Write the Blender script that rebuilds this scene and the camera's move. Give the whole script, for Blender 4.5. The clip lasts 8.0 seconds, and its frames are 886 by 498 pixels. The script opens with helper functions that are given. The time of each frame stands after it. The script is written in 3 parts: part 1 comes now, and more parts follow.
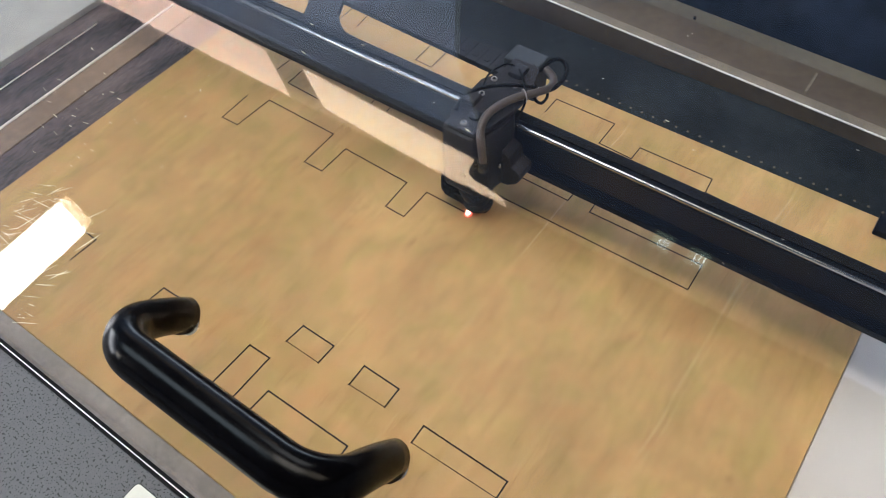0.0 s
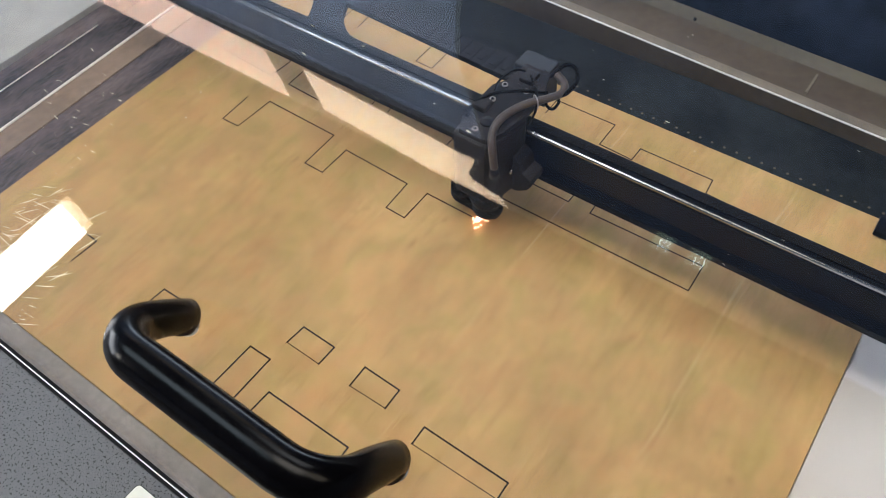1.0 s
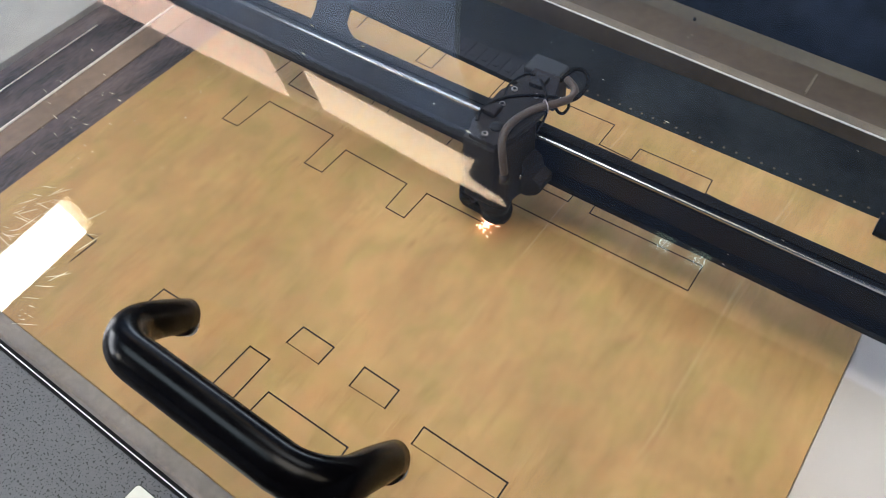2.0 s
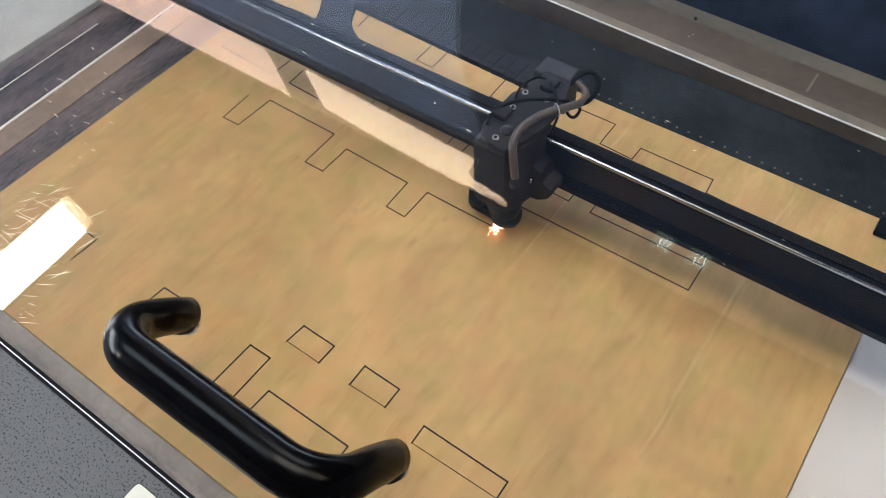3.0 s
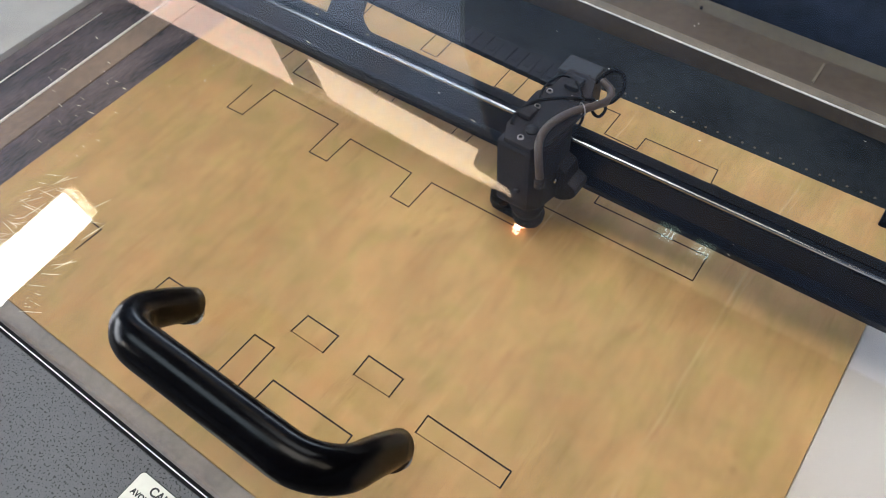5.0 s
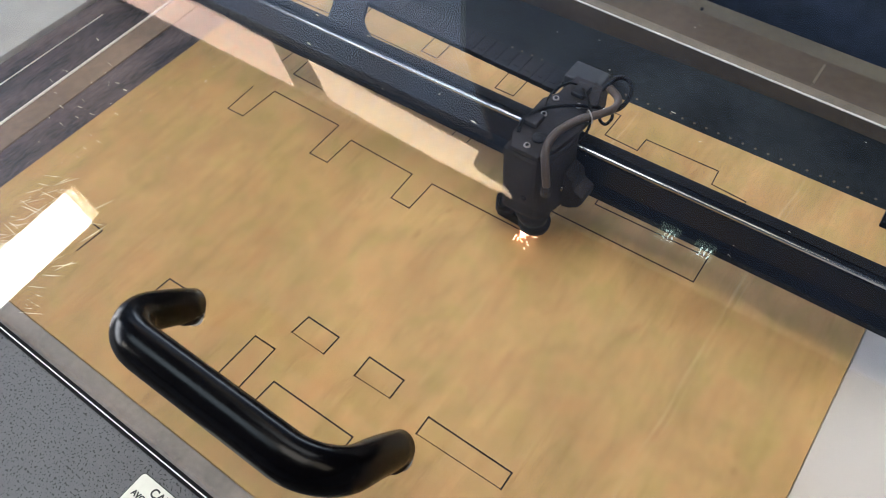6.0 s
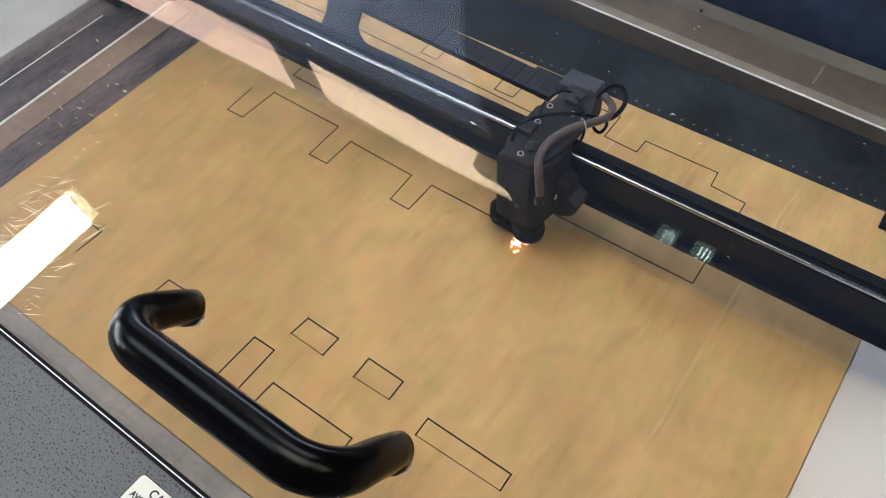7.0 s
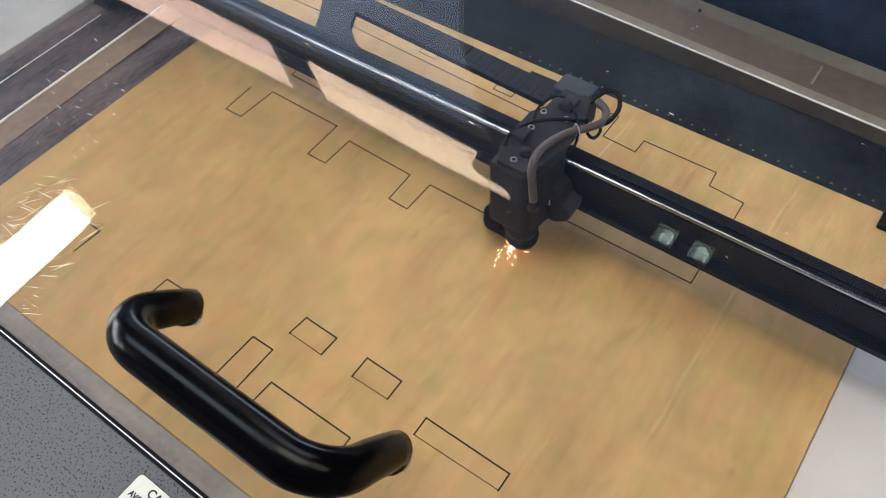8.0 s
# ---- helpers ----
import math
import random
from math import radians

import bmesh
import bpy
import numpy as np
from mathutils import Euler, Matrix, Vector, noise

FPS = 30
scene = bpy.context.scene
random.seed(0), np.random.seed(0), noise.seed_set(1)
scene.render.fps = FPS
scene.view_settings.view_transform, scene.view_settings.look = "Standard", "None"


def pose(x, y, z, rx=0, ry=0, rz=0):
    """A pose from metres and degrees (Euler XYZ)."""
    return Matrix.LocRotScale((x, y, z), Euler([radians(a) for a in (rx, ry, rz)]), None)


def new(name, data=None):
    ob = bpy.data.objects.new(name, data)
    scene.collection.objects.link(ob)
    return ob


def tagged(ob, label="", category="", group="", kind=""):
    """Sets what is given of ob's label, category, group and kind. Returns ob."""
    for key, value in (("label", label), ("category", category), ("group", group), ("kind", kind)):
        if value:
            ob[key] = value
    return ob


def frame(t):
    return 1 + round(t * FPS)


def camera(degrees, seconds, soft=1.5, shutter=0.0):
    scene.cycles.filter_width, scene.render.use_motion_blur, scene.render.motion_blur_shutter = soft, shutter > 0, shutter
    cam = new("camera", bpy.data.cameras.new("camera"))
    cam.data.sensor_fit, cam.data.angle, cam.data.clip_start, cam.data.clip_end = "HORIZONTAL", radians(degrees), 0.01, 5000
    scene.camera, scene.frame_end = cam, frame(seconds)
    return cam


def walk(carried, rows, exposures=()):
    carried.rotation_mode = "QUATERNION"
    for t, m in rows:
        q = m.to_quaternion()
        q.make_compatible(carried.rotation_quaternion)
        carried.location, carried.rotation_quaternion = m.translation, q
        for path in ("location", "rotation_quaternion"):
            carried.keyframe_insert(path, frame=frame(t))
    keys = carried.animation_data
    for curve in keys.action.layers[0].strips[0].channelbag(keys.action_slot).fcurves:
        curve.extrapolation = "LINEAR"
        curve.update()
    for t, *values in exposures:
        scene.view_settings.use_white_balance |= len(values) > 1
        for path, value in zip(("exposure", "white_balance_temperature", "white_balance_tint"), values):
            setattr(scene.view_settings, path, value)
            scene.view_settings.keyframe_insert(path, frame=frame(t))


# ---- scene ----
EYE_Z = 0.4593
cam = camera(59.66, 8.0, soft=1.0)
walk(cam, [
    (0.0, pose(0, 0, EYE_Z, 37.132, 2.377, 35.688)),
    (0.5, pose(0, 0, EYE_Z, 37.178, 2.396, 35.668)),
    (1.0, pose(0, 0, EYE_Z, 37.217, 2.423, 35.688)),
    (1.5, pose(0, 0, EYE_Z, 37.239, 2.416, 35.652)),
    (3.0, pose(0, 0, EYE_Z, 37.152, 2.368, 35.775)),
    (3.5, pose(0, 0, EYE_Z, 37.014, 2.440, 35.826)),
    (4.0, pose(0, 0, EYE_Z, 36.474, 2.499, 35.909)),
    (4.5, pose(0, 0, EYE_Z, 36.421, 2.525, 36.003)),
    (6.0, pose(0, 0, EYE_Z, 36.529, 2.610, 36.025)),
    (6.5, pose(0, 0, EYE_Z, 36.632, 2.646, 35.976)),
    (7.0, pose(0, 0, EYE_Z, 36.622, 2.550, 36.032)),
    (7.5, pose(0, 0, EYE_Z, 36.600, 2.480, 35.993)),
    (8.0, pose(0, 0, EYE_Z, 36.592, 2.435, 35.999)),
])

# ---- light: a closed workshop room lit by ceiling fixtures and added unseen lights ----
STRIP_POWER = 9.2      # diffusers of the fixture row behind the machine
PANEL_POWER = 7.0     # large unseen ceiling panels, added to light the bed
LAMP_POWER = 40.0      # the bare fixture that mirrors in the sloping pane
NORTH_GLOW_POWER = 12.0        # added glowing panes on the north wall
scene.view_settings.exposure = 0.06
world = bpy.data.worlds.new("room_air")
world.use_nodes = True
world.node_tree.nodes["Background"].inputs[0].default_value = (0.6, 0.7, 0.9, 1)
world.node_tree.nodes["Background"].inputs[1].default_value = 0.05
scene.world = world


# ---- materials ----
def mat(name, color, rough=0.5, metal=0.0, vary=0.12, scale=40.0, bump=0.0, bump_scale=300.0,
        stretch=(1, 1, 1), second=None, rough_vary=0.1, spec=0.5):
    """A surface with colour variation at two scales, uneven gloss and fine relief."""
    m = bpy.data.materials.new(name)
    m.use_nodes = True
    nt = m.node_tree
    b = nt.nodes["Principled BSDF"]
    tc = nt.nodes.new("ShaderNodeTexCoord")
    mp = nt.nodes.new("ShaderNodeMapping")
    mp.inputs["Scale"].default_value = stretch
    nt.links.new(tc.outputs["Object"], mp.inputs["Vector"])
    n1 = nt.nodes.new("ShaderNodeTexNoise")
    n1.inputs["Scale"].default_value, n1.inputs["Detail"].default_value = scale, 6
    n2 = nt.nodes.new("ShaderNodeTexNoise")
    n2.inputs["Scale"].default_value, n2.inputs["Detail"].default_value = scale * 9, 4
    for n in (n1, n2):
        nt.links.new(mp.outputs[0], n.inputs["Vector"])
    mid = nt.nodes.new("ShaderNodeMath")
    mid.operation = "MULTIPLY_ADD"
    mid.inputs[1].default_value = 0.4
    nt.links.new(n2.outputs["Fac"], mid.inputs[0])
    half = nt.nodes.new("ShaderNodeMath")
    half.operation = "MULTIPLY"
    half.inputs[1].default_value = 0.6
    nt.links.new(n1.outputs["Fac"], half.inputs[0])
    nt.links.new(half.outputs[0], mid.inputs[2])
    ramp = nt.nodes.new("ShaderNodeValToRGB")
    lo = [max(0, c * (1 - vary)) for c in color]
    hi = [min(1, c * (1 + vary)) for c in (second or color)]
    ramp.color_ramp.elements[0].position, ramp.color_ramp.elements[1].position = 0.35, 0.65
    ramp.color_ramp.elements[0].color, ramp.color_ramp.elements[1].color = (*lo, 1), (*hi, 1)
    nt.links.new(mid.outputs[0], ramp.inputs[0])
    nt.links.new(ramp.outputs[0], b.inputs["Base Color"])
    rr = nt.nodes.new("ShaderNodeMapRange")
    rr.inputs[1].default_value, rr.inputs[2].default_value = 0.3, 0.7
    rr.inputs[3].default_value, rr.inputs[4].default_value = max(0.02, rough - rough_vary), min(1, rough + rough_vary)
    nt.links.new(n1.outputs["Fac"], rr.inputs[0])
    nt.links.new(rr.outputs[0], b.inputs["Roughness"])
    b.inputs["Metallic"].default_value = metal
    b.inputs["Specular IOR Level"].default_value = spec
    if bump:
        nb = nt.nodes.new("ShaderNodeTexNoise")
        nb.inputs["Scale"].default_value, nb.inputs["Detail"].default_value = bump_scale, 3
        nt.links.new(mp.outputs[0], nb.inputs["Vector"])
        bp = nt.nodes.new("ShaderNodeBump")
        bp.inputs["Strength"].default_value, bp.inputs["Distance"].default_value = bump, 0.001
        nt.links.new(nb.outputs["Fac"], bp.inputs["Height"])
        nt.links.new(bp.outputs[0], b.inputs["Normal"])
    return m


def glow(name, color, power):
    m = bpy.data.materials.new(name)
    m.use_nodes = True
    b = m.node_tree.nodes["Principled BSDF"]
    b.inputs["Base Color"].default_value = (0.8, 0.8, 0.8, 1)
    b.inputs["Emission Color"].default_value = (*color, 1)
    b.inputs["Emission Strength"].default_value = power
    return m


def mottled_glow():
    """Lamp's mirror image breaking up in the scratches, painted as amber and bright patches."""
    m = glow("mottled_end", (1.0, 0.7, 0.35), 1.0)
    nt = m.node_tree
    b = nt.nodes["Principled BSDF"]
    tc = nt.nodes.new("ShaderNodeTexCoord")
    n = nt.nodes.new("ShaderNodeTexNoise")
    n.inputs["Scale"].default_value, n.inputs["Detail"].default_value = 22, 4
    nt.links.new(tc.outputs["Object"], n.inputs["Vector"])
    r = nt.nodes.new("ShaderNodeValToRGB")
    r.color_ramp.elements[0].position, r.color_ramp.elements[0].color = 0.42, (0.06, 0.028, 0.008, 1)
    r.color_ramp.elements[1].position, r.color_ramp.elements[1].color = 0.58, (1.0, 0.85, 0.6, 1)
    nt.links.new(n.outputs["Fac"], r.inputs[0])
    nt.links.new(r.outputs[0], b.inputs["Emission Color"])
    b.inputs["Emission Strength"].default_value = 18.0
    return m


def uneven_blue_glow():
    """Added ceiling glow for the pane's haze: blue with uneven brightness."""
    m = glow("ceiling_haze_glow", (0.22, 0.46, 1.0), 0.66)
    nt = m.node_tree
    b = nt.nodes["Principled BSDF"]
    tc = nt.nodes.new("ShaderNodeTexCoord")
    n = nt.nodes.new("ShaderNodeTexNoise")
    n.inputs["Scale"].default_value, n.inputs["Detail"].default_value = 1.9, 5
    nt.links.new(tc.outputs["Object"], n.inputs["Vector"])
    r = nt.nodes.new("ShaderNodeValToRGB")
    r.color_ramp.elements[0].position, r.color_ramp.elements[0].color = 0.36, (0.08, 0.20, 0.50, 1)
    r.color_ramp.elements[1].position, r.color_ramp.elements[1].color = 0.66, (0.34, 0.62, 1.15, 1)
    nt.links.new(n.outputs["Fac"], r.inputs[0])
    nt.links.new(r.outputs[0], b.inputs["Emission Color"])
    return m


def plywood():
    """Birch veneer: long grain along y, soft blotches, a few pale streaks."""
    m = bpy.data.materials.new("birch_plywood")
    m.use_nodes = True
    nt = m.node_tree
    b = nt.nodes["Principled BSDF"]
    tc = nt.nodes.new("ShaderNodeTexCoord")

    def noise_tex(scale, stretch, detail=5, dist=0.0):
        mp = nt.nodes.new("ShaderNodeMapping")
        mp.inputs["Scale"].default_value = stretch
        mp.inputs["Rotation"].default_value = (0, 0, radians(-3))
        nt.links.new(tc.outputs["Object"], mp.inputs["Vector"])
        n = nt.nodes.new("ShaderNodeTexNoise")
        n.inputs["Scale"].default_value, n.inputs["Detail"].default_value, n.inputs["Distortion"].default_value = scale, detail, dist
        nt.links.new(mp.outputs[0], n.inputs["Vector"])
        return n

    def ramp(n, stops):
        r = nt.nodes.new("ShaderNodeValToRGB")
        e = r.color_ramp.elements
        e[0].position, e[0].color = stops[0][0], (*stops[0][1], 1)
        e[1].position, e[1].color = stops[-1][0], (*stops[-1][1], 1)
        for p, c in stops[1:-1]:
            k = e.new(p)
            k.color = (*c, 1)
        nt.links.new(n.outputs["Fac"], r.inputs[0])
        return r

    def mix(a, bb, fac, mode="MULTIPLY"):
        x = nt.nodes.new("ShaderNodeMix")
        x.data_type, x.blend_type = "RGBA", mode
        x.inputs[0].default_value = fac
        nt.links.new(a.outputs[0] if a.bl_idname != "ShaderNodeMix" else a.outputs[2], x.inputs[6])
        nt.links.new(bb.outputs[0], x.inputs[7])
        return x

    base = ramp(noise_tex(5, (1.6, 0.7, 1), 4, 0.6), [(0.3, PLY_DARK), (0.7, PLY_LIGHT)])
    grain = ramp(noise_tex(26, (6, 0.45, 1), 8, 0.4), [(0.3, (0.91, 0.90, 0.88)), (0.5, (0.98, 0.98, 0.98)), (0.7, (1, 1, 1))])
    fine = ramp(noise_tex(110, (3.2, 0.5, 1), 5, 1.0), [(0.32, (0.925, 0.91, 0.89)), (0.58, (1, 1, 1))])
    spots = ramp(noise_tex(55, (1, 0.6, 1), 2), [(0.22, (0.72, 0.66, 0.6)), (0.3, (1, 1, 1))])
    c = mix(base, grain, 1.0)
    c = mix(c, fine, 1.0)
    c = mix(c, spots, 0.7)
    blot = ramp(noise_tex(14, (1.3, 0.8, 1), 6, 1.2), [(0.3, (0.78, 0.77, 0.75)), (0.65, (1, 1, 1))])
    c = mix(c, blot, 1.0)
    drift = ramp(noise_tex(34, (1.2, 0.9, 1), 5, 0.8), [(0.32, (0.90, 0.975, 0.86)), (0.5, (1, 1, 1)), (0.68, (1.0, 0.93, 0.93))])
    c = mix(c, drift, 1.0)
    pores = ramp(noise_tex(300, (2.2, 0.22, 1), 3), [(0.30, (0.86, 0.83, 0.80)), (0.40, (1, 1, 1))])
    c = mix(c, pores, 0.8)
    lines = ramp(noise_tex(38, (5.5, 0.10, 1), 3, 0.5), [(0.33, (0.90, 0.87, 0.82)), (0.40, (1, 1, 1)), (0.66, (1, 1, 1)), (0.72, (1.05, 1.05, 1.04))])
    c = mix(c, lines, 0.55)
    patch = ramp(noise_tex(75, (1.1, 0.8, 1), 4, 0.6), [(0.34, (0.93, 0.95, 0.90)), (0.5, (1, 1, 1)), (0.66, (1.03, 0.99, 0.98))])
    c = mix(c, patch, 1.0)
    # two pale streaks along the grain
    sep = nt.nodes.new("ShaderNodeSeparateXYZ")
    nt.links.new(tc.outputs["Object"], sep.inputs[0])
    wob = noise_tex(9, (1, 1, 1), 2)
    gaps = ramp(noise_tex(11, (0.3, 1, 1), 3), [(0.42, (0.1, 0.1, 0.1)), (0.60, (1, 1, 1))])
    for x0, wide, much in ((-0.166, 0.0010, 0.34), (-0.026, 0.0016, 0.24), (-0.0215, 0.0008, 0.14), (-0.085, 0.0040, 0.06), (-0.30, 0.005, 0.06)):
        off = nt.nodes.new("ShaderNodeMath")
        off.operation = "MULTIPLY_ADD"
        off.inputs[1].default_value, off.inputs[2].default_value = 0.012, -x0 - 0.006
        nt.links.new(wob.outputs["Fac"], off.inputs[0])
        dx = nt.nodes.new("ShaderNodeMath")
        nt.links.new(sep.outputs[0], dx.inputs[0])
        nt.links.new(off.outputs[0], dx.inputs[1])
        ab = nt.nodes.new("ShaderNodeMath")
        ab.operation = "ABSOLUTE"
        nt.links.new(dx.outputs[0], ab.inputs[0])
        mr = nt.nodes.new("ShaderNodeMapRange")
        mr.inputs[1].default_value, mr.inputs[2].default_value, mr.inputs[3].default_value, mr.inputs[4].default_value = 0, wide, much, 0
        nt.links.new(ab.outputs[0], mr.inputs[0])
        x = nt.nodes.new("ShaderNodeMix")
        x.data_type = "RGBA"
        x.inputs[7].default_value = (0.86, 0.72, 0.50, 1)
        broken = nt.nodes.new("ShaderNodeMath")
        broken.operation = "MULTIPLY"
        nt.links.new(mr.outputs[0], broken.inputs[0])
        nt.links.new(gaps.outputs[0], broken.inputs[1])
        nt.links.new(broken.outputs[0], x.inputs[0])
        nt.links.new(c.outputs[2], x.inputs[6])
        c = x
    nt.links.new(c.outputs[2], b.inputs["Base Color"])
    b.inputs["Roughness"].default_value = 0.5
    nb = noise_tex(220, (4, 0.3, 1), 3)
    bp = nt.nodes.new("ShaderNodeBump")
    bp.inputs["Strength"].default_value, bp.inputs["Distance"].default_value = 0.12, 0.0006
    nt.links.new(nb.outputs["Fac"], bp.inputs["Height"])
    nt.links.new(bp.outputs[0], b.inputs["Normal"])
    return m


def speckled_paint():
    """Grey hammered powder coat with fine dark specks."""
    m = mat("speckled_grey_paint", (0.074, 0.074, 0.080), 0.55, bump=0.5, bump_scale=900, vary=0.1, scale=30)
    nt = m.node_tree
    b = nt.nodes["Principled BSDF"]
    tc = nt.nodes.new("ShaderNodeTexCoord")
    vor = nt.nodes.new("ShaderNodeTexNoise")
    vor.inputs["Scale"].default_value, vor.inputs["Detail"].default_value = 720, 2
    nt.links.new(tc.outputs["Object"], vor.inputs["Vector"])
    r = nt.nodes.new("ShaderNodeValToRGB")
    r.color_ramp.elements[0].position, r.color_ramp.elements[0].color = 0.385, (0.01, 0.01, 0.012, 1)
    r.color_ramp.elements[1].position, r.color_ramp.elements[1].color = 0.405, (1, 1, 1, 1)
    nt.links.new(vor.outputs["Fac"], r.inputs[0])
    x = nt.nodes.new("ShaderNodeMix")
    x.data_type, x.blend_type = "RGBA", "MULTIPLY"
    x.inputs[0].default_value = 1
    old = b.inputs["Base Color"].links[0].from_socket
    nt.links.new(old, x.inputs[6])
    nt.links.new(r.outputs[0], x.inputs[7])
    nt.links.new(x.outputs[2], b.inputs["Base Color"])
    return m


def acrylic(name, tint, hazy):
    """Clear sheet: mirrors a few per cent, more at a slant, and lets the rest straight through."""
    m = bpy.data.materials.new(name)
    m.use_nodes = True
    nt = m.node_tree
    nt.nodes.remove(nt.nodes["Principled BSDF"])
    tr = nt.nodes.new("ShaderNodeBsdfTransparent")
    tr.inputs[0].default_value = (*tint, 1)
    gl = nt.nodes.new("ShaderNodeBsdfGlossy")
    gl.inputs["Roughness"].default_value = 0.004
    lw = nt.nodes.new("ShaderNodeLayerWeight")
    lw.inputs[0].default_value = 0.5
    pw = nt.nodes.new("ShaderNodeMath")
    pw.operation = "POWER"
    pw.inputs[1].default_value = 5.0
    ma = nt.nodes.new("ShaderNodeMath")
    ma.operation = "MULTIPLY_ADD"
    ma.inputs[1].default_value, ma.inputs[2].default_value = 0.96, 0.04
    mx = nt.nodes.new("ShaderNodeMixShader")
    nt.links.new(lw.outputs["Facing"], pw.inputs[0])
    nt.links.new(pw.outputs[0], ma.inputs[0])
    nt.links.new(ma.outputs[0], mx.inputs[0])
    nt.links.new(tr.outputs[0], mx.inputs[1])
    haze = nt.nodes.new("ShaderNodeBsdfGlossy")
    haze.inputs["Roughness"].default_value = 0.30
    both = nt.nodes.new("ShaderNodeMixShader")
    both.inputs[0].default_value = hazy
    nt.links.new(gl.outputs[0], both.inputs[1])
    nt.links.new(haze.outputs[0], both.inputs[2])
    nt.links.new(both.outputs[0], mx.inputs[2])
    nt.links.new(mx.outputs[0], nt.nodes["Material Output"].inputs[0])
    return m


PLY_DARK, PLY_LIGHT = (0.480, 0.312, 0.127), (0.636, 0.418, 0.194)
M_PLY = plywood()
M_CHAR = mat("charred_kerf", (0.008, 0.005, 0.004), 0.9, vary=0.3)
M_PAINT = speckled_paint()
M_LIGHTGREY = mat("light_grey_paint", (0.46, 0.47, 0.49), 0.5, bump=0.1)
M_LEDGE = mat("grey_ledge_metal", (0.30, 0.28, 0.285), 0.4, 0.3, vary=0.22, scale=30, bump=0.3, bump_scale=700)
M_BLACK = mat("black_anodised", (0.0036, 0.0052, 0.0100), 0.42, vary=0.3, scale=14, spec=0.14)
# lighter than the beam's black: reflected haze over the carriage is in the colour
M_CARRIAGE = mat("hazed_black_carriage", (0.008, 0.008, 0.011), 0.65, vary=0.4, scale=60, second=(0.019, 0.017, 0.019), spec=0.22)
M_CHAIN = mat("black_chain_plastic", (0.007, 0.008, 0.012), 0.5, vary=0.3, spec=0.3)
# bluish blotches are the wall's reflections, painted into the colour
M_BACK = mat("blotched_black_wall", (0.002, 0.002, 0.004), 0.45, vary=0.5, scale=8, second=(0.015, 0.022, 0.040), bump=0.08, bump_scale=60, spec=0.14)
# dark channel lightened: haze and lamp glare on the pane put into its colour
M_CHANNEL = mat("hazed_channel", (0.032, 0.029, 0.038), 0.5, vary=0.4, scale=26, second=(0.125, 0.102, 0.108), bump=0.3, stretch=(1.6, 0.5, 1), spec=0.4)
M_MARGIN = mat("mottled_margin", (0.004, 0.005, 0.006), 0.5, vary=0.5, scale=16, second=(0.015, 0.020, 0.024), bump=0.2, spec=0.2)
M_BED = mat("dark_bed", (0.004, 0.004, 0.006), 0.55, vary=0.5, scale=35, second=(0.015, 0.015, 0.020), bump=0.25, spec=0.3, stretch=(1.0, 0.35, 1))
M_BROWN = mat("dark_brown_aluminium", (0.120, 0.094, 0.070), 0.5, 0.25, vary=0.25, scale=18, bump=0.1, stretch=(1, 1, 1))
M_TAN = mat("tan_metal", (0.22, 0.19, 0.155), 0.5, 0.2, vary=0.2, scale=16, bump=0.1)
# paler copy of the rear rail's brown
M_SIDE = mat("brown_aluminium", (0.27, 0.20, 0.155), 0.5, 0.2, vary=0.25, scale=16, bump=0.1)
M_CAPMETAL = mat("dull_tan_metal", (0.135, 0.120, 0.094), 0.55, 0.2, vary=0.2, scale=16, bump=0.1)
M_ALU = mat("bright_aluminium", (0.75, 0.74, 0.72), 0.25, 0.9, vary=0.08)
# metal edges made near-white, so their highlight is painted in
M_LIP = mat("highlit_metal_edge", (0.92, 0.91, 0.89), 0.5, 0.1, vary=0.1, scale=12)
M_STEEL = mat("polished_rail", (0.46, 0.47, 0.48), 0.24, 1.0, vary=0.05, scale=12, rough_vary=0.03)
M_GLOSSBLACK = mat("glossy_black_plastic", (0.0012, 0.0010, 0.0012), 0.21, vary=0.2, rough_vary=0.04, bump=0.02, bump_scale=500, spec=0.10)
M_RUBBER = mat("black_rubber", (0.003, 0.003, 0.004), 0.7, vary=0.2, spec=0.15)
M_SLATE = mat("slate_plastic", (0.022, 0.026, 0.034), 0.55, vary=0.3, spec=0.4)
M_HOSE = mat("grey_hose", (0.060, 0.045, 0.039), 0.45, vary=0.2)
M_WHITE = mat("white_sheet", (0.60, 0.59, 0.61), 0.6, vary=0.05, scale=14)
M_LABEL = mat("label_vinyl", (0.60, 0.585, 0.52), 0.4, vary=0.05)
M_INK = mat("black_ink", (0.01, 0.01, 0.01), 0.6)
M_WALL = mat("room_paint", (0.22, 0.25, 0.31), 0.8, vary=0.08, scale=3)
M_CEIL = mat("ceiling_tile", (0.09, 0.145, 0.26), 0.9, vary=0.08, scale=5)
M_FLOOR = mat("floor_vinyl", (0.13, 0.12, 0.115), 0.5, vary=0.15, scale=6)
M_DUST = mat("pale_dust", (0.80, 0.78, 0.74), 0.5)
# real scratches, with the lamp's warm glint put into their colour
M_SCRATCH = mat("glinting_scratch", (1.0, 0.88, 0.66), 0.5, 0.1)
M_ACRYL = acrylic("clear_acrylic", (0.985, 0.985, 0.985), 0.02)
# slope tint dims the front wood, in place of weaker light there
M_ACRYL_AMBER = acrylic("faint_amber_acrylic", (0.935, 0.915, 0.880), 0.08)
M_STRIP_DIM = glow("aged_diffuser", (1.0, 0.66, 0.50), STRIP_POWER * 0.7)
M_STRIP = glow("diffuser", (1.0, 0.72, 0.47), STRIP_POWER)
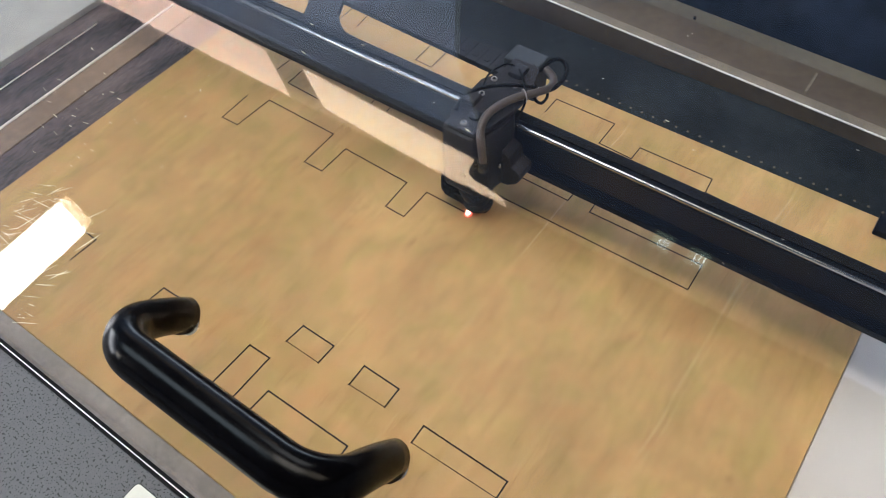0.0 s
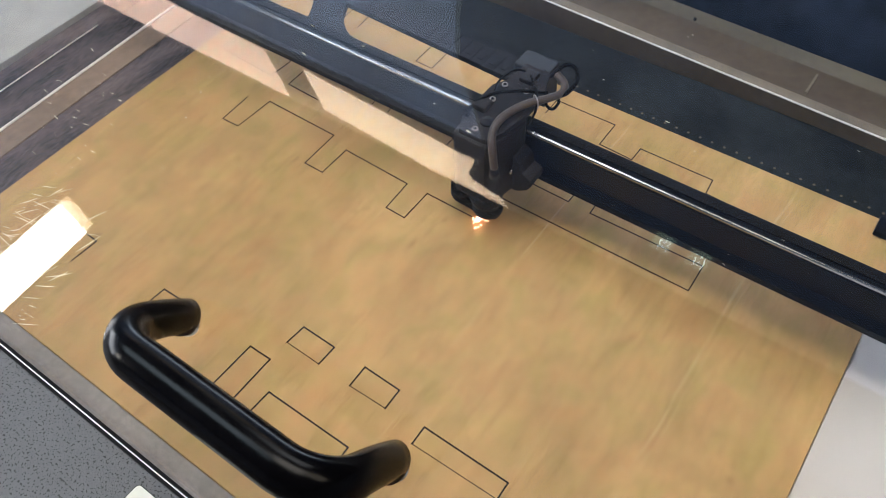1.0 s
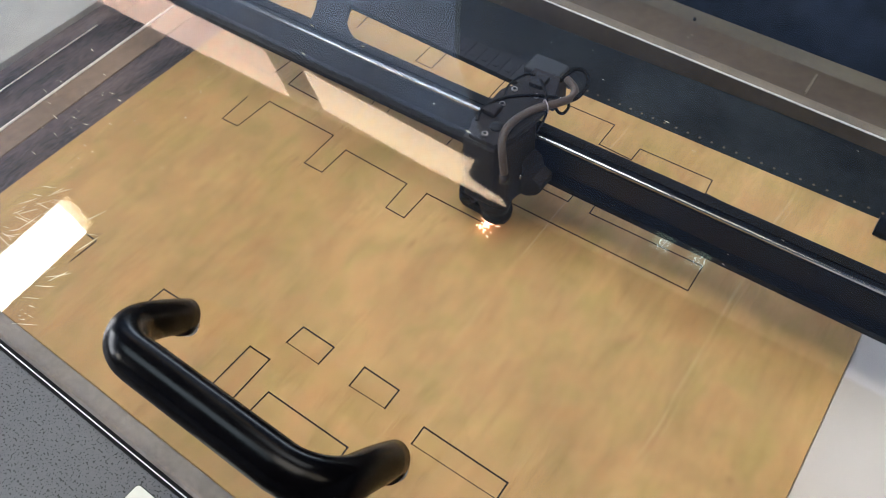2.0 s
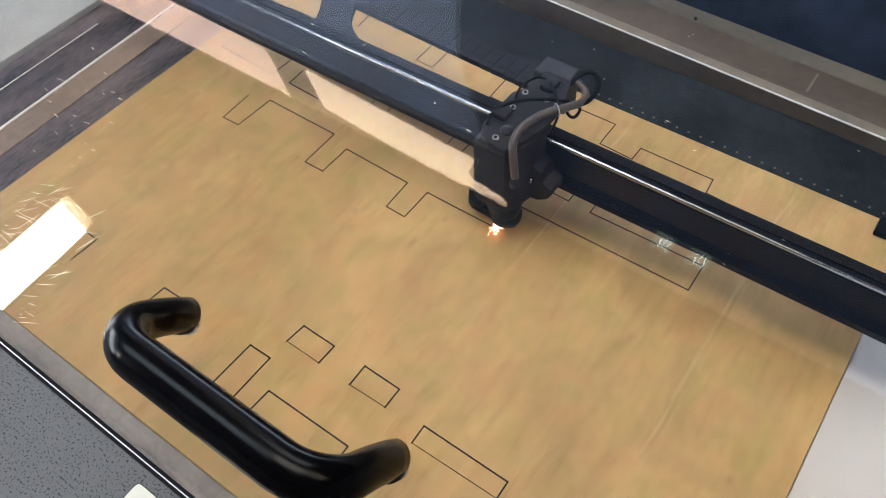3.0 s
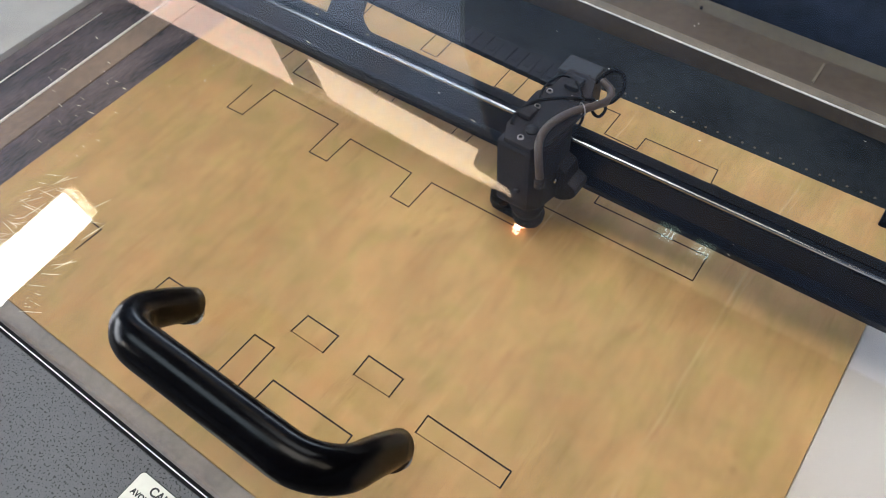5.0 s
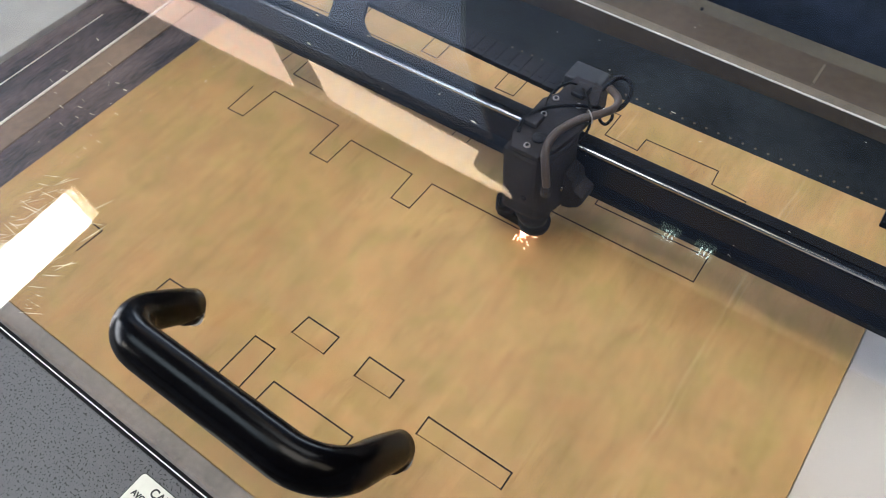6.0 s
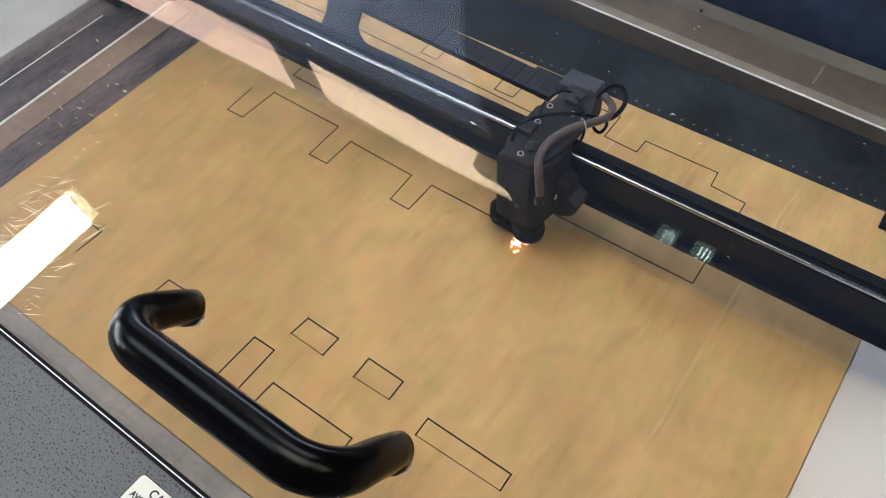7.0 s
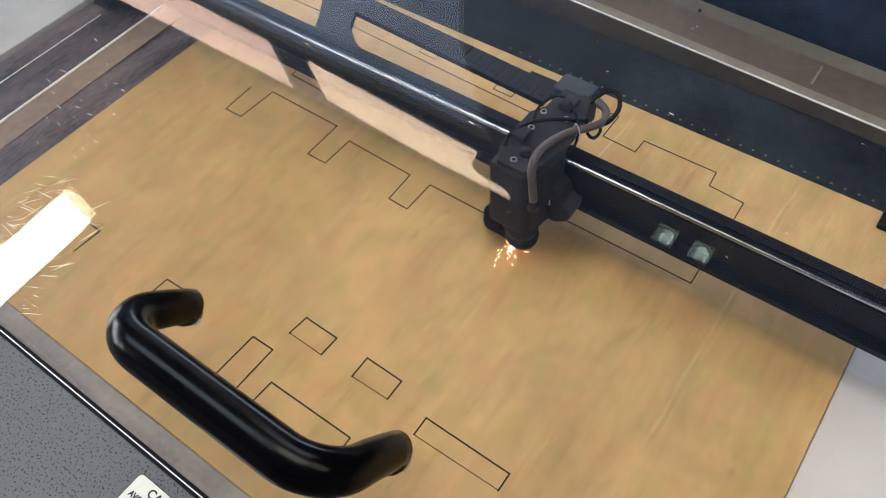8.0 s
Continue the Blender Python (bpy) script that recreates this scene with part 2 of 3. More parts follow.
M_PANEL_KEY = glow("key_panel_diffuser", (1.0, 0.95, 0.86), PANEL_POWER * 1.34)
M_PANEL = glow("panel_diffuser", (1.0, 0.89, 0.71), PANEL_POWER * 0.62)
M_PANEL_REAR = glow("rear_panel_diffuser", (0.92, 0.96, 1.0), PANEL_POWER * 0.82)
M_PANEL_COOL = glow("cool_panel_diffuser", (0.70, 0.88, 1.0), PANEL_POWER * 1.10)
M_LAMP = glow("lamp_tube", (1.0, 0.94, 0.84), LAMP_POWER)
M_GLOW_NORTH = glow("north_fill_pane", (0.70, 0.83, 1.0), NORTH_GLOW_POWER)
M_GLOW_WEST = glow("west_fill_pane", (0.88, 0.92, 1.0), 13.0)
M_END_GLARE = mottled_glow()
M_SIGN = glow("sign_face", (0.78, 1.0, 0.92), 8.5)
M_SIGN_DIM = glow("dim_sign_back", (0.35, 0.66, 0.50), 0.9)
M_CEIL_HAZE = uneven_blue_glow()
M_SPOT = glow("laser_glow", (1.0, 0.07, 0.06), 5.0)
M_HOT = glow("white_heat", (1.0, 0.72, 0.66), 14.0)
M_SPARK = glow("spark_glow", (1.0, 0.52, 0.32), 8.0)


# ---- mesh helpers ----
def part(name, bm, material, parent=None, label="", smooth=False):
    me = bpy.data.meshes.new(name)
    bm.normal_update()
    bm.to_mesh(me)
    bm.free()
    me.materials.append(material)
    if smooth:
        for p in me.polygons:
            p.use_smooth = True
    ob = new(name, me)
    ob.parent = parent
    return tagged(ob, label)


def thing(name, label, category, loc=(0, 0, 0), group="", kind=""):
    ob = new(name)
    ob.empty_display_size = 0.02
    ob.location = loc
    return tagged(ob, label, category, group, kind)


def box(x0, x1, y0, y1, z0, z1, bevel=0.0, bm=None, seg=2):
    own = bm or bmesh.new()
    g = bmesh.ops.create_cube(own, size=1)["verts"]
    for v in g:
        v.co = Vector(((x0 + x1) / 2 + v.co.x * (x1 - x0), (y0 + y1) / 2 + v.co.y * (y1 - y0), (z0 + z1) / 2 + v.co.z * (z1 - z0)))
    if bevel:
        edges = {e for v in g for e in v.link_edges}
        bmesh.ops.bevel(own, geom=list(edges), offset=bevel, segments=seg, affect="EDGES", profile=0.5)
    return own


def prism(outline, axis, a, b, bevel=0.0):
    """A closed outline drawn across an axis (0: y-z outline along x; 1: x-z along y; 2: x-y along z)."""
    bm = bmesh.new()

    def at(p, k):
        return ((k, p[0], p[1]), (p[0], k, p[1]), (p[0], p[1], k))[axis]
    lo = [bm.verts.new(at(p, a)) for p in outline]
    hi = [bm.verts.new(at(p, b)) for p in outline]
    n = len(outline)
    bm.faces.new(lo)
    bm.faces.new(hi[::-1])
    for i in range(n):
        bm.faces.new((lo[i], hi[i], hi[(i + 1) % n], lo[(i + 1) % n]))
    bmesh.ops.recalc_face_normals(bm, faces=bm.faces[:])
    if bevel:
        bmesh.ops.bevel(bm, geom=bm.edges[:], offset=bevel, segments=2, affect="EDGES", profile=0.5)
    return bm


def cyl(p0, p1, r0, r1=None, seg=24, bevel=0.0, bm=None):
    own = bm or bmesh.new()
    p0, p1 = Vector(p0), Vector(p1)
    d = p1 - p0
    m = Matrix.Translation((p0 + p1) / 2) @ d.to_track_quat("Z", "Y").to_matrix().to_4x4()
    g = bmesh.ops.create_cone(own, cap_ends=True, segments=seg, radius1=r0, radius2=r0 if r1 is None else r1, depth=d.length, matrix=m)["verts"]
    if bevel:
        es = [e for e in {e for v in g for e in v.link_edges} if any(len(f.verts) > 4 for f in e.link_faces)]
        bmesh.ops.bevel(own, geom=es, offset=bevel, segments=2, affect="EDGES")
    return own


def smooth_path(pts, steps=8):
    """Catmull-Rom through the given points."""
    pts = [Vector(p) for p in pts]
    pts = [pts[0] * 2 - pts[1]] + pts + [pts[-1] * 2 - pts[-2]]
    out = []
    for i in range(1, len(pts) - 2):
        a, b, c, d = pts[i - 1:i + 3]
        for k in range(steps):
            t = k / steps
            out.append(0.5 * (2 * b + (c - a) * t + (2 * a - 5 * b + 4 * c - d) * t * t + (3 * b - a - 3 * c + d) * t ** 3))
    return out + [pts[-2]]


def tube(pts, ra, rb=None, up=(0, 0, 1), seg=16, bm=None):
    """A capped tube of oval section swept along points; ra across, rb along 'up'."""
    own = bm or bmesh.new()
    rb = ra if rb is None else rb
    ra = ra if isinstance(ra, list) else [ra] * len(pts)
    rb = rb if isinstance(rb, list) else [rb] * len(pts)
    rings = []
    for i, p in enumerate(pts):
        d = (pts[min(i + 1, len(pts) - 1)] - pts[max(i - 1, 0)]).normalized()
        u = Vector(up) - d * d.dot(Vector(up))
        u = u.normalized() if u.length > 1e-5 else d.orthogonal().normalized()
        w = d.cross(u)
        rings.append([own.verts.new(p + w * ra[i] * math.cos(2 * math.pi * k / seg) + u * rb[i] * math.sin(2 * math.pi * k / seg)) for k in range(seg)])
    for a, b in zip(rings, rings[1:]):
        for k in range(seg):
            own.faces.new((a[k], a[(k + 1) % seg], b[(k + 1) % seg], b[k]))
    own.faces.new(rings[0][::-1])
    own.faces.new(rings[-1])
    bmesh.ops.recalc_face_normals(own, faces=own.faces[:])
    return own


# ---- the room ----
FLOOR_Z, CEIL_Z = -0.92, 1.75
X0, X1, Y0, Y1 = -5.3, 3.5, -5.5, 4.5
tagged(part("floor", box(X0, X1, Y0, Y1, FLOOR_Z - 0.1, FLOOR_Z), M_FLOOR), "dull grey-brown vinyl workshop floor", "floor", kind="structure")
tagged(part("ceiling", box(X0, X1, Y0, Y1, CEIL_Z, CEIL_Z + 0.1), M_CEIL), "plain grey workshop ceiling", "ceiling", kind="structure")
for wname, b in (("wall_north", (X0, X1, Y1, Y1 + 0.15)), ("wall_south", (X0, X1, Y0 - 0.15, Y0)),
                 ("wall_west", (X0 - 0.15, X0, Y0, Y1)), ("wall_east", (X1, X1 + 0.15, Y0, Y1))):
    tagged(part(wname, box(*b, FLOOR_Z, CEIL_Z), M_WALL), "plain painted workshop wall", "wall", kind="structure")


# unseen glowing panes on two walls, added to cool and brighten the ceiling
north_glow = tagged(part("north_glow_panel", box(-5.15, -1.15, Y1 - 0.06, Y1 - 0.001, 0.10, 1.62), M_LIGHTGREY), "wide pale frame of glowing panes, added as an unseen light", "window", kind="structure")
west_glow = tagged(part("west_glow_panel", box(X0 + 0.001, X0 + 0.06, -3.4, 0.2, 0.10, 1.60), M_LIGHTGREY), "tall pale frame of glowing panes, added as an unseen light", "window", kind="structure")
for i in range(3):
    part("pane", box(X0 + 0.0605, X0 + 0.07, -3.34 + i * 1.18, -2.24 + i * 1.18, 0.16, 1.54), M_GLOW_WEST, west_glow, "bright cool pane of the added light")
for i in range(4):
    part("pane", box(-5.09 + i * 0.98, -4.17 + i * 0.98, Y1 - 0.07, Y1 - 0.0605, 0.16, 1.56), M_GLOW_NORTH, north_glow, "bright cool pane of the added light")


def ceiling_light(outline, material, label, depth=0.004):
    cx = sum(p[0] for p in outline) / len(outline)
    cy = sum(p[1] for p in outline) / len(outline)
    t = thing("ceiling_light", label, "ceiling light", (cx, cy, CEIL_Z))
    grown = [((x - cx) * 1.02 + (0.012 if x > cx else -0.012), (y - cy) * 1.02 + (0.012 if y > cy else -0.012)) for x, y in outline]
    part("housing", prism(grown, 2, -depth, -0.001), M_LIGHTGREY, t)
    part("diffuser", prism([(x - cx, y - cy) for x, y in outline], 2, -depth - 0.004, -depth - 0.001), material, t)
    return t


ceiling_light([(-3.0, 1.375), (-1.77, 1.372), (-2.03, 1.515), (-3.0, 1.545)], M_STRIP_DIM, "long glowing ceiling fixture with a slanted end")
ceiling_light([(-1.625, 1.392), (-0.80, 1.350), (-0.86, 1.388), (-0.99, 1.402), (-1.018, 1.425), (-1.03, 1.478), (-1.832, 1.513)], M_STRIP, "long glowing ceiling fixture with a notched end")
ceiling_light([(-5.05, -3.88), (-4.80, -4.10), (-3.13, -2.22), (-3.35, -2.145)], M_LAMP, "glaring bare strip light on the ceiling")
# added glowing patch, no part of the fixture: the scratched end of its reflection
ceiling_light([(-3.355, -2.14), (-3.135, -2.21), (-3.06, -2.12), (-3.26, -2.05)], M_END_GLARE, "added amber patch for the broken end of the lamp reflection")

# glow cut to the outline of the pane's haze; stands in for daylit ceiling
ceiling_light([(-4.9, 1.57), (-1.06, 1.57), (-1.42, 1.92), (-1.58, 2.15), (-2.1, 3.2), (-4.9, 3.2)], M_CEIL_HAZE, "wide dim bluish glow added on the ceiling for the haze in the pane")
# panels added where no reflection meets them, to light the sheet and deck
for px, py, lit in ((-0.10, -0.10, M_PANEL_KEY), (-1.45, -0.45, M_PANEL_COOL), (1.16, 0.10, M_PANEL), (-0.40, 0.90, M_PANEL_REAR)):
    ceiling_light([(px - 0.6, py - 0.3), (px + 0.6, py - 0.3), (px + 0.6, py + 0.3), (px - 0.6, py + 0.3)], lit, "wide glowing rectangular ceiling panel added as an unseen light")["group"] = "ceiling panels"
for gx in (-0.358, -0.244):
    sign = thing("ceiling_vent_lamp", "small greenish lamp with dark slats", "ceiling lamp", (gx, 1.504, CEIL_Z - 0.009), "small slatted lamps")
    part("housing", box(-0.033, 0.033, -0.036, 0.036, -0.004, -0.001), M_LIGHTGREY, sign)
    part("lamp_back", box(-0.031, 0.031, -0.033, 0.033, -0.0062, -0.0042), M_SIGN_DIM, sign, "dim green backing")
    for i in range(3):
        part("lamp_face", box(-0.010 + i * 0.0135, -0.0045 + i * 0.0135, -0.029 + 0.006 * (i % 2), 0.012 + 0.005 * (i % 2), -0.008, -0.0063), M_SIGN, sign)
    for y0 in (-0.028, -0.008, 0.014):
        part("lamp_slat", box(-0.028, -0.015, y0, y0 + 0.010, -0.008, -0.0063), M_SIGN_DIM, sign)

# ---- the laser cutter: case and bed ----
LID_E, LID_B, LID_BACK = (0.033, 0.030), (0.2175, 0.160), (0.68, 0.160)   # y, z of the pane's foot, bend and hinge
WX0, WX1 = -0.697, 0.26
LEFT_WALL = -0.86
cutter = thing("laser_cutter", "grey speckled laser cutter with a dark cutting bed", "laser cutter", (0, 0, FLOOR_Z))
cutter_z = -FLOOR_Z


def cpart(name, bm, material, label="", smooth=False):
    bmesh.ops.translate(bm, verts=bm.verts[:], vec=(0, 0, cutter_z))
    return part(name, bm, material, cutter, label, smooth)


cpart("front_deck", box(LEFT_WALL - 0.06, WX1 + 0.06, -0.20, 0.0262, -0.03, 0.030, 0.0006), M_PAINT, "grey speckled powder-coated deck")
cpart("front_panel", box(LEFT_WALL - 0.06, WX1 + 0.06, -0.20, -0.17, FLOOR_Z + 0.002, -0.031), M_PAINT)
cpart("gasket", box(LEFT_WALL, WX1, 0.0291, 0.0312, 0.0, 0.0296, 0.0006), M_RUBBER)
cpart("deck_seam", box(LEFT_WALL, WX1, 0.0264, 0.0282, 0.0, 0.0301), M_RUBBER, "black rubber seam")
cpart("front_lip", box(LEFT_WALL, WX1, 0.0284, 0.0289, 0.0, 0.0306), M_LIP, "thin metal lip with its highlight in the colour")
cpart("front_ledge", box(LEFT_WALL, WX1, 0.0314, 0.064, -0.030, -0.0045, 0.001), M_LEDGE, "grey metal ledge")
cpart("bed", box(WX0, WX1, 0.0645, 0.552, -0.030, -0.0065), M_BED, "dark soot-stained cutting bed")
cpart("base", box(LEFT_WALL - 0.058, WX1 + 0.058, -0.168, 0.70, FLOOR_Z + 0.002, -0.032), M_PAINT)
side = [(0.031, -0.03), (0.68, -0.03), (0.68, 0.1555), (0.2175, 0.1555), (0.031, 0.0265)]
cpart("side_wall", prism(side, 0, LEFT_WALL - 0.03, LEFT_WALL), M_LIGHTGREY, "light grey inner side wall")
cpart("side_shelf", box(LEFT_WALL, WX0 - 0.0005, 0.0327, 0.616, -0.030, 0.0, 0.001), M_LIGHTGREY, "light grey side shelf")
cpart("side_channel", box(WX0, -0.5545, 0.066, 0.5515, -0.0064, -0.0060), M_CHANNEL, "dark streaked side channel, lightened for haze on the pane")
cpart("side_wall", prism(side, 0, WX1, WX1 + 0.03), M_LIGHTGREY)
REAR_SKEW = -0.045      # the rear rail runs a little out of square with the bed


def rear(name, bm, material, label=""):
    for v in bm.verts:
        v.co.y += REAR_SKEW * (v.co.x + 0.14)
    return cpart(name, bm, material, label)


RX0, RX1 = WX0 + 0.001, WX1 - 0.001
rear("back_wall", box(LEFT_WALL, WX1, 0.6220, 0.68, -0.03, 0.1500), M_BACK, "black rear wall with bluish reflections in its colour")
rear("rail_cap", box(RX0, RX1, 0.5540, 0.5630, 0.0138, 0.0142), M_TAN, "pale tan rail cap")
rear("rear_cap", prism([(0.6065, 0.0100), (0.6214, 0.0128), (0.6214, 0.0112), (0.6075, 0.0097)], 0, RX0, RX1), M_CAPMETAL, "dull tan rear cap")
cpart("bed_margin", box(RX0, RX1, 0.460, 0.5480, -0.0060, -0.0012), M_MARGIN, "mottled dark strip behind the sheet")
# left guide
SIDE_SKEW = -0.026      # so does the side guide


def side_piece(name, bm, material, label="", smooth=False):
    for v in bm.verts:
        v.co.x += SIDE_SKEW * (v.co.y - 0.16)
    return cpart(name, bm, material, label, smooth)


side_piece("side_rail", box(-0.6229, -0.5960, 0.066, 0.551, -0.0059, -0.0048), M_SIDE, "brown aluminium guide rail")
side_piece("rail_lip", box(-0.6252, -0.6232, 0.066, 0.551, -0.0059, -0.0036, 0.0004), M_LIP, "metal rail edge with its highlight in the colour")
# thin dark sheet that stands in for the lip's shadow
side_piece("rail_shadow_strip", box(-0.6272, -0.6254, 0.066, 0.551, -0.0059, -0.0056), M_BED, "dark strip standing for the shadow beside the rail")
side_piece("guide_rod", cyl((-0.6685, 0.066, -0.0035), (-0.6665, 0.310, -0.0035), 0.0006), M_LIP, "thin pale rod", True)
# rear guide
rear("rear_rail", prism([(0.5525, -0.03), (0.6216, -0.03), (0.6216, 0.0110), (0.6070, 0.0094), (0.566, 0.0095), (0.5635, 0.0137), (0.5525, 0.0137)], 0, RX0, RX1), M_BROWN, "dark brown aluminium rear rail")
rear("rear_lip", box(RX0, RX1, 0.5519, 0.5530, 0.0130, 0.0146, 0.0003), M_LIP, "metal rail edge with its highlight in the colour")
rear("rail_tab", box(-0.0584, -0.0566, 0.572, 0.5990, 0.0101, 0.0122), M_TAN, "pale metal tab")
rear("rail_screw", cyl((-0.176, 0.609, 0.0108), (-0.176, 0.609, 0.0124), 0.0016, seg=12), M_BLACK, "dark screw head")
hole = bmesh.new()
cyl((0, 0, 0), (0, 0, 0.0006), 0.0011, seg=10, bm=hole)
bmesh.ops.translate(hole, verts=hole.verts[:], vec=(-0.30, 0.4850, cutter_z - 0.0014))
first = part("bed_hole", hole, M_BROWN, cutter)
for i in range(1, 36):
    o = new("bed_hole", first.data)
    o.parent = cutter
    o.location = (0.0105 * i, 0, 0)

# ---- the lid ----
SL = math.atan2(LID_B[1] - LID_E[1], LID_B[0] - LID_E[0])
lid = thing("lid", "clear scratched acrylic lid with a black handle, closed", "lid", (0, LID_BACK[0], LID_BACK[1]))


def lpart(name, bm, material, label="", smooth=False, parent=None):
    bmesh.ops.translate(bm, verts=bm.verts[:], vec=(0, -LID_BACK[0], -LID_BACK[1]))
    return part(name, bm, material, parent or lid, label, smooth)


TH = 0.003
pane = lpart("pane", prism([LID_E, LID_B, LID_BACK, (LID_BACK[0], LID_BACK[1] - TH), (LID_B[0] + TH * math.tan(SL / 2), LID_B[1] - TH),
                            (LID_E[0] + TH * math.sin(SL), LID_E[1] - TH * math.cos(SL))], 0, LEFT_WALL - 0.03, WX1 + 0.03), M_ACRYL, "clear bent acrylic pane, faintly amber on its slope")
pane.data.materials.append(M_ACRYL_AMBER)
for face in pane.data.polygons:       # the sloping stretch is faintly amber
    if 0.2 < abs(face.normal.y) < 0.8 and abs(face.normal.x) < 0.1:
        face.material_index = 1
pane.visible_shadow = False
lpart("hinge", cyl((WX0, 0.688, 0.158), (WX1, 0.688, 0.158), 0.006), M_BLACK)

# handle: a bowed bar on two feet, square to the sloping pane
NRM = Vector((0, -math.sin(SL), math.cos(SL)))
UPS = Vector((0, math.cos(SL), math.sin(SL)))


def on_pane(x, y, h=0.0):
    k = (y - LID_E[0]) / math.cos(SL)
    return Vector((x, LID_E[0], LID_E[1])) + UPS * k + NRM * h


HA, HB, HY, HH, DROP = -0.2765, -0.1225, 0.1022, 0.0655, 0.0098   # feet, their height on the pane, the bow's height and sag
SPLAY_A, SPLAY_B = 0.0058, 0.0012                                 # how far each leg leans towards the middle


def handle_point(x, h):
    k = min(1.0, h / HH)
    return on_pane(x, HY, h) - UPS * DROP * k * k


def leg(x, lean, turn, lower):
    """One leg from its foot to the middle of its bend: points and how full the section is."""
    pts, full = [], []
    for k in range(6):
        pts.append(handle_point(x + lean * lower * k / 5, 0.0035 + (HH * lower - 0.0035) * k / 5))
        full.append(k / 5 * 0.6)
    for k in range(1, 13):
        a = math.pi / 2 * k / 12
        pts.append(handle_point(x + lean * (lower + (1 - lower) * math.sin(a)) + turn * (1 - math.cos(a)), HH * lower + HH * (1 - lower) * math.sin(a)))
        full.append(0.6 + 0.4 * k / 12)
    return pts, full


left_leg, full_a = leg(HA, SPLAY_A, 0.026, 0.62)
right_leg, full_b = leg(HB, -SPLAY_B, -0.026, 0.62)
bow = [handle_point(HA + (HB - HA) * k / 14, HH) for k in range(4, 11)]
full = full_a + [1.0] * len(bow) + full_b[::-1]
handle = lpart("handle", tube(left_leg + bow + right_leg[::-1], [0.0093 + 0.0017 * k for k in full], [0.0106 + 0.0019 * k for k in full], up=UPS, seg=32), M_GLOSSBLACK, "glossy black bow handle", True)
for x in (HA, HB):
    foot_at = on_pane(x + 0.0008, HY - 0.0030)
    lpart("mount_foot", cyl(foot_at + NRM * 0.0018, foot_at + NRM * 0.0090, 0.0080, 0.0086, 24, 0.0006), M_GLOSSBLACK, "", True, handle)
    lpart("washer", cyl(foot_at + NRM * 0.0002, foot_at + NRM * 0.0017, 0.0084), M_ALU, "bright washer", True, handle)

# dust and scratches on the pane
rp = random.Random(11)


def scratch(p, direction, length, width, name="scratch"):
    d = Vector(direction).normalized()
    c = d.cross(NRM if p.y < LID_B[0] else Vector((0, 0, 1))).normalized()
    bend_by = c * length * rp.uniform(-0.02, 0.02)
    up = (NRM if p.y < LID_B[0] else Vector((0, 0, 1))) * 0.0003
    lpart(name, tube([p + up - d * length / 2, p + up + bend_by, p + up + d * length / 2], [width * 0.3, width, width * 0.3], [0.0001] * 3, up=up, seg=6), M_DUST if name == "dust_speck" else M_SCRATCH)


for x, y, z, L, w in ((-.1786, .2508, .16, .0040, .0004), (-.2743, .2765, .16, .0022, .0004), (-.3146, .275, .16, .0030, .0004),
                      (-.3005, .2513, .16, .0040, .0004), (-.0917, .3165, .16, .0030, .0003)):
    scratch(Vector((x, y, z)), (1, rp.uniform(-0.3, 0.1), 0), L, w)
scratch(Vector((-.2073, .2585, .16)), (1, 0, 0), 0.0012, 0.0006, "dust_speck")
for x, y, L in ((-.4445, .1509, .005), (-.3991, .1763, .003), (-.4399, .1928, .004)):
    scratch(on_pane(x, y), (1, rp.uniform(-0.3, 0.3), 0), L, 0.0003)
for i in range(64):
    k = rp.random()
    if i % 3:
        e = Vector((-0.404 - 0.036 * k - rp.uniform(-0.002, 0.022), 0.118 - 0.054 * k, 0))
    else:
        e = Vector((-0.378 - 0.024 * k + rp.uniform(-0.002, 0.012), 0.116 - 0.070 * k, 0))
    turn = rp.gauss(0.5, 0.35)
    scratch(on_pane(e.x, e.y), Vector((math.cos(turn), 0, 0)) + UPS * math.sin(turn), rp.choice((0.002, 0.004, 0.006, 0.010, 0.016, 0.022)), rp.uniform(0.00010, 0.00026))
for i in range(40):
    p = on_pane(rp.uniform(-0.46, -0.34), rp.uniform(0.15, 0.212)) if i % 2 else Vector((rp.uniform(-0.38, 0.0), rp.uniform(0.225, 0.42), 0.16))
    scratch(p, (1, rp.uniform(-0.5, 0.5), 0), rp.uniform(0.0005, 0.0016), rp.uniform(0.00008, 0.0002), "dust_speck")

for i in range(22):
    p = on_pane(rp.uniform(-0.47, -0.395), rp.uniform(0.118, 0.185))
    scratch(p, (1, rp.uniform(-0.25, 0.25), 0), rp.uniform(0.002, 0.006), rp.uniform(0.00006, 0.00014))

# ---- the plywood sheet and its cuts ----
PX0, PX1, PY0, PY1 = -0.5535, 0.0565, 0.0480, 0.4775
sheet = thing("plywood_sheet", "thin birch plywood sheet with dark laser-cut outlines", "plywood", (0, 0, -0.0035))
part("veneer", box(PX0, PX1, PY0, PY1, -0.0028, 0.0035, 0.0004, seg=1), M_PLY, sheet, "warm birch veneer face")


